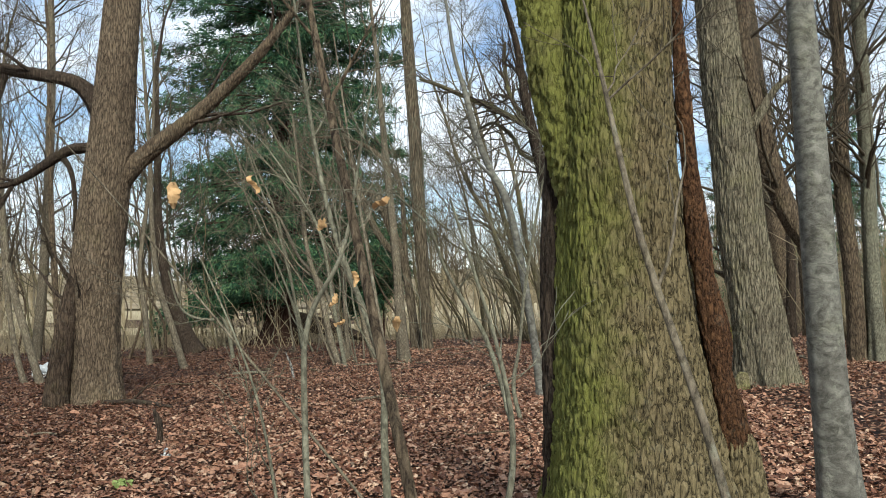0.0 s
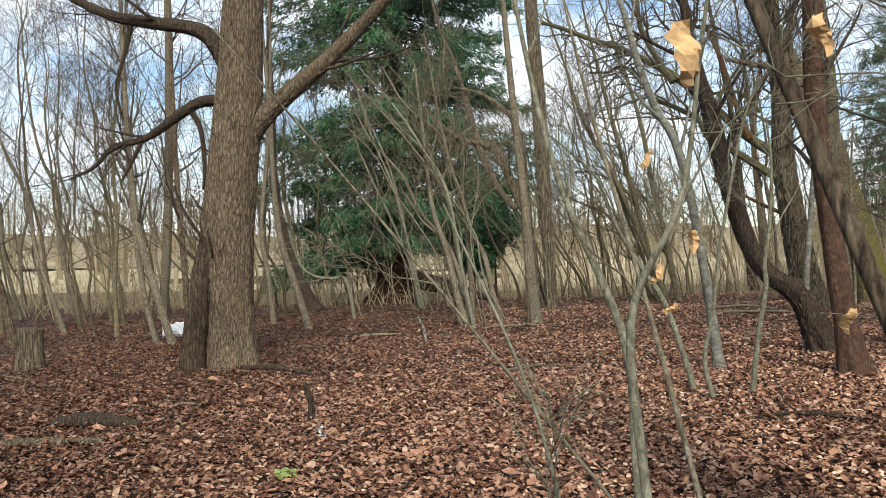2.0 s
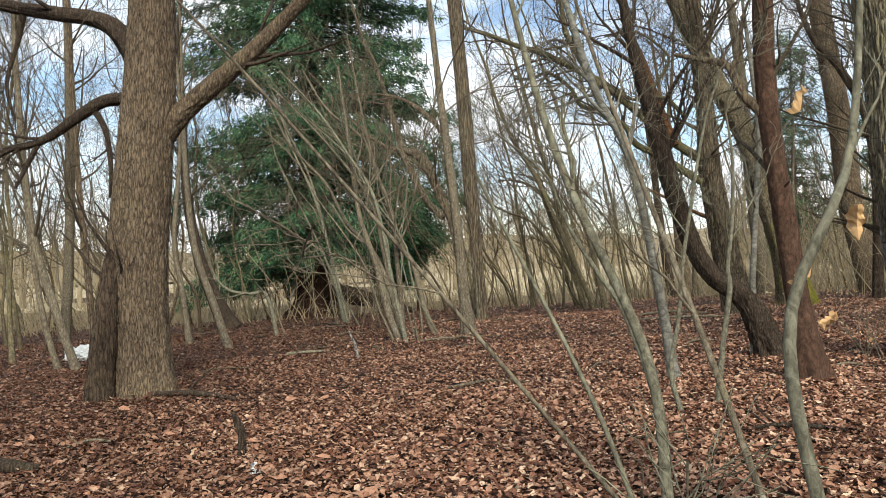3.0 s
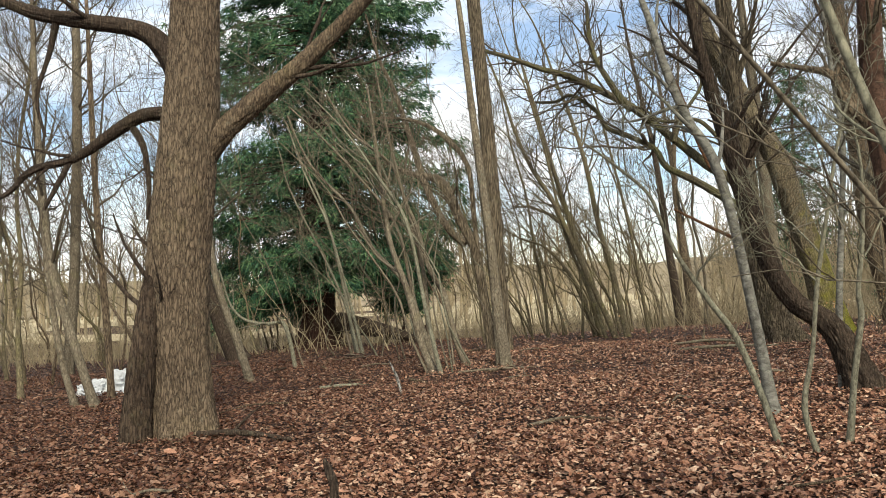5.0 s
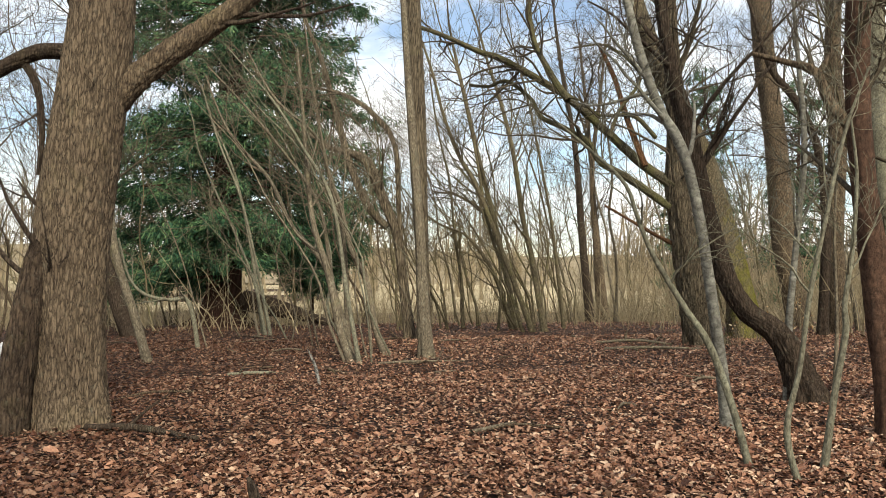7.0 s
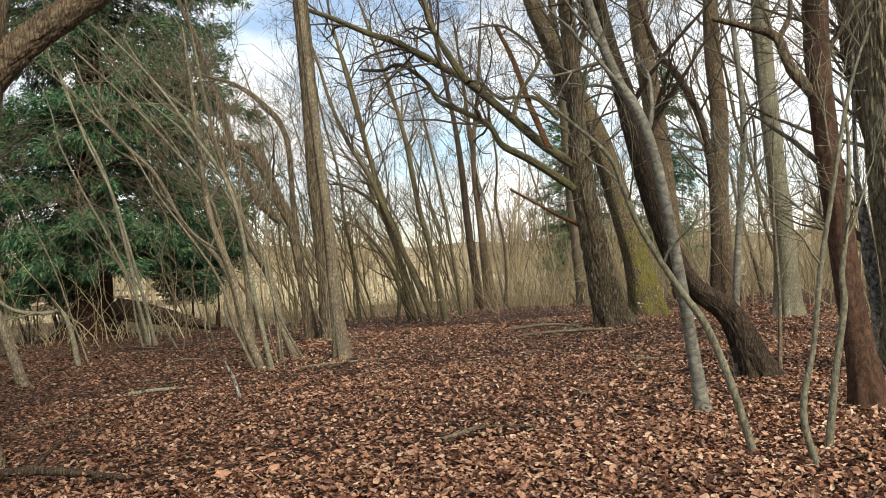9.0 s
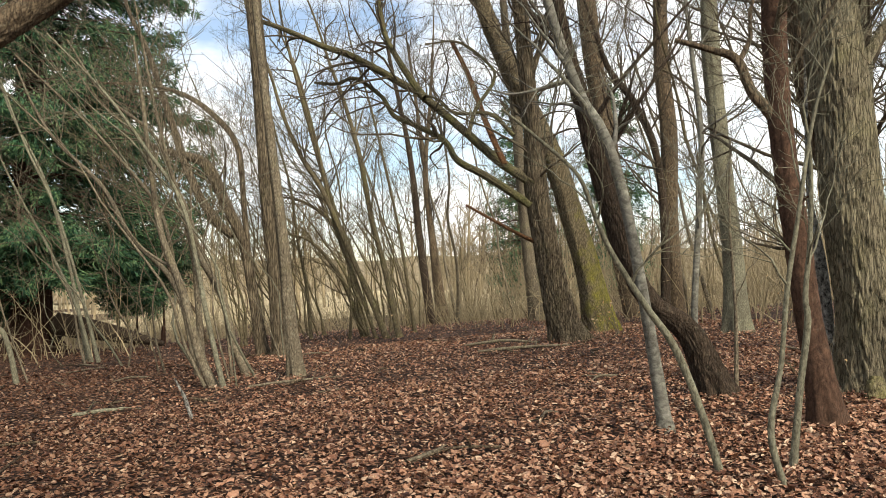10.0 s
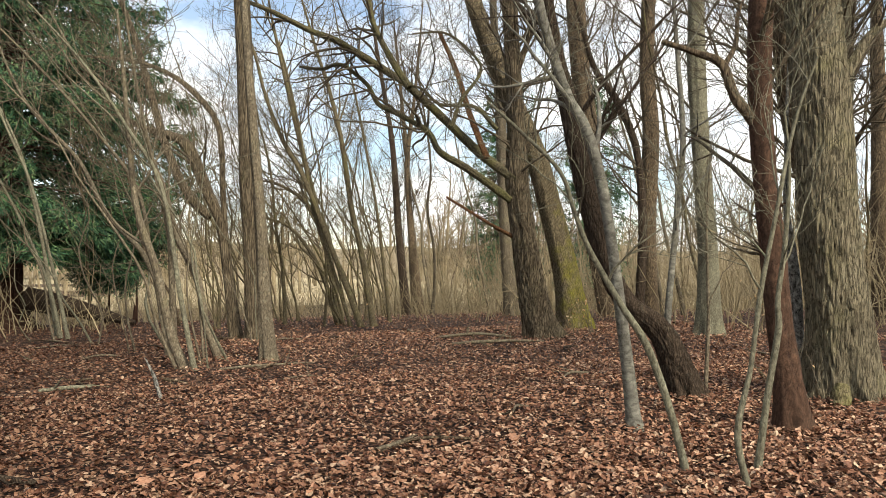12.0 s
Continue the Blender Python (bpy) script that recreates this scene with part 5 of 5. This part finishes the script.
def leafy_shrub(at, seed, height, count):
    """A low shrub of thin stems that keeps a few pale withered leaves."""
    rng = np.random.default_rng(seed)
    root = thing("shrub", (at[0], at[1], float(ground_z(*at))), "low thin shrub with a few pale withered leaves", "shrub", "withered shrubs")
    n, k = 9, 6
    p = np.zeros((n, k, 3))
    p[:, 0, :2] = rng.normal(0, 0.12, (n, 2))
    d = np.stack([rng.normal(0, 0.3, n), rng.normal(0, 0.3, n), np.ones(n)], -1)
    for j in range(1, k):
        d = d + rng.normal(0, 0.15, (n, 3))
        d /= np.linalg.norm(d, axis=1, keepdims=True)
        p[:, j] = p[:, j - 1] + d * height / (k - 1) * rng.uniform(0.7, 1.2, (n, 1))
    r = np.linspace(0.007, 0.002, k)[None] * np.ones((n, 1))
    for path, rad in zip(p, r):
        v, f = tubes(path[None], rad[None], 5)
        mesh_object("stem", v, f, BARK_THIN, root)
    c, cr = sprout(rng, p, r, 40, height * 0.4, 48, 0.03, 0.15, 5, 0.3, 0.6, 0.0015)
    v, f = tubes(c, cr, 3)
    tagged(mesh_object("twig_spray", v, f, BARK_THIN, root), "fine bare twigs", kind="stuff")
    own = rng.integers(0, 40, count)
    at_leaf = c[own, rng.integers(2, 5, count)]
    v, f = leaf_cloud(rng, at_leaf[:, 0], at_leaf[:, 1], at_leaf[:, 2], rng.uniform(0.04, 0.075, count), 0.8)
    tagged(mesh_object("leaf_spray", v, f, YELLOW, root, smooth=False), "pale withered leaves", kind="stuff")


for k, (x, y, h, count) in enumerate(((6.5, 18.6, 0.9, 34), (7.4, 18.9, 1.0, 26), (5.7, 18.0, 0.6, 10), (2.4, 27.2, 1.4, 20), (3.6, 10.2, 0.7, 6), (9.0, 16.4, 1.1, 22), (3.1, 24.6, 1.0, 14))):
    leafy_shrub((x, y), 700 + k, h, count)


# the dense wood around: slender trees, a few shapes repeated
def slender(seed, height, radius):
    rng = np.random.default_rng(seed)
    pts = [(0, 0, -0.1, radius * 1.25)]
    x = y = 0.0
    for k in range(1, 11):
        x += rng.normal(-0.10, 0.22)
        y += rng.normal(0, 0.2)
        pts.append((x, y, height * k / 10, radius * (1 - k / 10.8)))
    root = thing("slender_tree", (0, 0, -60), "slender bare woodland tree with thin upright branches", "tree", "slender woodland trees")
    v, f = stem_mesh(pts, 8, 30, 0.05, rng, 0.2)
    mesh_object("trunk", v, f, (BARK_EDGE, BARK_BROWN, BARK_EDGE, BARK_THIN)[seed % 4], root)
    crown(rng, [(pts, 1.0)], (12, 54, 180), (3.0, 1.9, 1.0), (40, 38, 38), 0.04, 0.15, 0.2, 0.0036, root, TWIG, 0.03, True)
    return root


def wood():
    rng = np.random.default_rng(200)
    kinds = [slender(300 + k, h, r) for k, (h, r) in enumerate(((10, 0.042), (12, 0.052), (9, 0.034), (13, 0.066), (11, 0.046), (8, 0.03)))]
    spots = []
    for x0, x1, y0, y1, count, gap in ((-30, -8.5, 15, 44, 112, 0.8), (-17, -9.2, 12, 20, 13, 0.9), (-5, 24, 30, 58, 62, 1.2), (9.5, 26, 9, 30, 36, 1.4), (-16, -9, 44, 58, 16, 1.0), (7, 20, 3, 9, 12, 1.4)):
        made, tries = 0, 0
        while made < count and tries < 4000:
            tries += 1
            x, y = rng.uniform(x0, x1), rng.uniform(y0, y1)
            if math.hypot(x + 7.1, y - 34.4) < 3.2 or any(math.hypot(x - a, y - b) < gap for a, b in spots):
                continue
            spots.append((x, y))
            made += 1
    for k, (x, y) in enumerate(spots):
        size = rng.uniform(0.8, 1.25)
        ob = copy_thing(kinds[k % 6], pose(x, y, float(ground_z(x, y)), rng.normal(0, 3), rng.normal(-2, 4), rng.uniform(-60, 60)))
        ob.scale = (size, size, size * rng.uniform(0.9, 1.1))
    for ob in kinds:
        x, y = rng.uniform(-20, 20), rng.uniform(46, 58)
        ob.location = (x, y, float(ground_z(x, y)))


wood()


# dry undergrowth at the wood's edge
def brush(label, x0, x1, y0, y1, n, low, high, seed, fork=4):
    rng = np.random.default_rng(seed)
    x, y = rng.uniform(x0, x1, n), rng.uniform(y0, y1, n)
    keep = (np.abs(x - 1) > 4) | (y > 34)
    x, y = x[keep], y[keep]
    n = len(x)
    k = 6
    p = np.empty((n, k, 3))
    p[:, 0] = np.stack([x, y, ground_z(x, y) - 0.05], -1)
    d = np.stack([rng.normal(-0.1, 0.35, n), rng.normal(0, 0.35, n), np.ones(n)], -1)
    ln = rng.uniform(low, high, n) * (1 + np.clip(y - 36, 0, 40) * 0.02)
    for j in range(1, k):
        d = d + rng.normal(0, 0.14, (n, 3))
        d /= np.linalg.norm(d, axis=1, keepdims=True)
        p[:, j] = p[:, j - 1] + d * (ln / (k - 1))[:, None]
    r = np.linspace(0.014, 0.005, k)[None] * rng.uniform(0.7, 1.4, (n, 1))
    p2, r2 = sprout(rng, p, r, n * fork, min(1.2, high * 0.6), 50, 0.03, 0.22, 5, 0.2, 0.6, 0.0042)
    v1, f1 = tubes(p, r, 3)
    v2, f2 = tubes(p2, r2, 3)
    ob = mesh_object("undergrowth", np.concatenate([v1, v2]), np.concatenate([f1, f2 + len(v1)]), REED)
    tagged(ob, label, "undergrowth", kind="stuff")


brush("dry tan undergrowth and brambles at the wood's edge", -44, 48, 24, 84, 3600, 0.8, 3.2, 400)
brush("low dry brambles before the meadow", -40, 46, 27, 76, 5200, 0.35, 1.3, 402, 2)
brush("grey-brown thicket between the trunks", 9, 40, 14, 46, 2200, 1.5, 5.0, 401)


# far woods across the meadow
def far_woods():
    rng = np.random.default_rng(500)
    n = 480
    a = rng.uniform(-1.25, 1.25, n)
    dist = rng.uniform(88, 175, n)
    x, y = dist * np.sin(a), 4 + dist * np.cos(a)
    y = np.maximum(y, 20)
    k = 5
    base = np.stack([x, y, ground_z(x, y)], -1)
    h = rng.uniform(8, 15, n)
    p = base[:, None] + np.linspace(0, 1, k)[None, :, None] * np.stack([rng.normal(0, 0.8, n), rng.normal(0, 0.8, n), h], -1)[:, None]
    r = np.linspace(0.22, 0.05, k)[None] * rng.uniform(0.6, 1.3, (n, 1))
    p2, r2 = sprout(rng, p, r, n * 14, 5.0, 45, 0.08, 0.15, 5, 0.12, 0.5, 0.04)
    p3, r3 = sprout(rng, p2, r2, n * 44, 2.6, 42, 0.05, 0.2, 4, 0.15, 0.6, 0.03)
    vs, fs, off = [], [], 0
    for q, s, c in ((p, r, 5), (p2, r2, 3), (p3, r3, 3)):
        v, f = tubes(q, s, c)
        vs.append(v)
        fs.append(f + off)
        off += len(v)
    ob = mesh_object("far_woods", np.concatenate(vs), np.concatenate(fs), FAR_BARK)
    tagged(ob, "distant bare brown woods beyond the meadow", "woods", kind="stuff")


far_woods()


# the rising wooded slope behind
def slope():
    u, w = np.meshgrid(np.linspace(-1.7, 1.7, 140), np.linspace(0, 1, 14))
    dist = 180 + 160 * w
    x, y = dist * np.sin(u), dist * np.cos(u)
    top = 10 + 9 * np.clip(u - 0.25, 0, 1) + 2.5 * np.sin(u * 5.0) + 1.5 * np.sin(u * 13.0 + 1) + 0.8 * np.sin(u * 47.0)
    z = -2.6 + top * np.sin(w * 1.571) + 0.5 * np.sin(u * 140 + w * 30) * w
    i = np.arange(13)[:, None] * 140 + np.arange(139)[None]
    faces = np.stack([i, i + 1, i + 141, i + 140], axis=-1).reshape(-1, 4)
    ob = mesh_object("backdrop_slope", np.stack([x, y, z], -1).reshape(-1, 3), faces, FAR_BARK)
    tagged(ob, "far brown wooded slope on the horizon", "slope", kind="structure")


slope()


# single fallen leaves lying on top of the litter beside the path
def single_leaves():
    rng = np.random.default_rng(800)
    shapes = []
    for k in range(14):
        v, f = leaf_cloud(rng, np.zeros(1), np.zeros(1), np.zeros(1), np.array([rng.uniform(0.075, 0.12)]), 0.25)
        ob = mesh_object("fallen_leaf", v, f, LITTER, GROUND_SHEET, smooth=False)
        shapes.append(ob)
    for k in range(280):
        x, y = rng.uniform(-5.5, 2.8), 4.6 + 5.4 * rng.random() ** 1.3
        ob = shapes[k] if k < 14 else new("fallen_leaf", shapes[k % 14].data)
        ob.parent = GROUND_SHEET
        ob.location = (x, y, float(ground_z(x, y)) + 0.06)
        ob.rotation_euler = (rng.normal(0, 0.25), rng.normal(0, 0.25), rng.uniform(0, 6.28))


single_leaves()
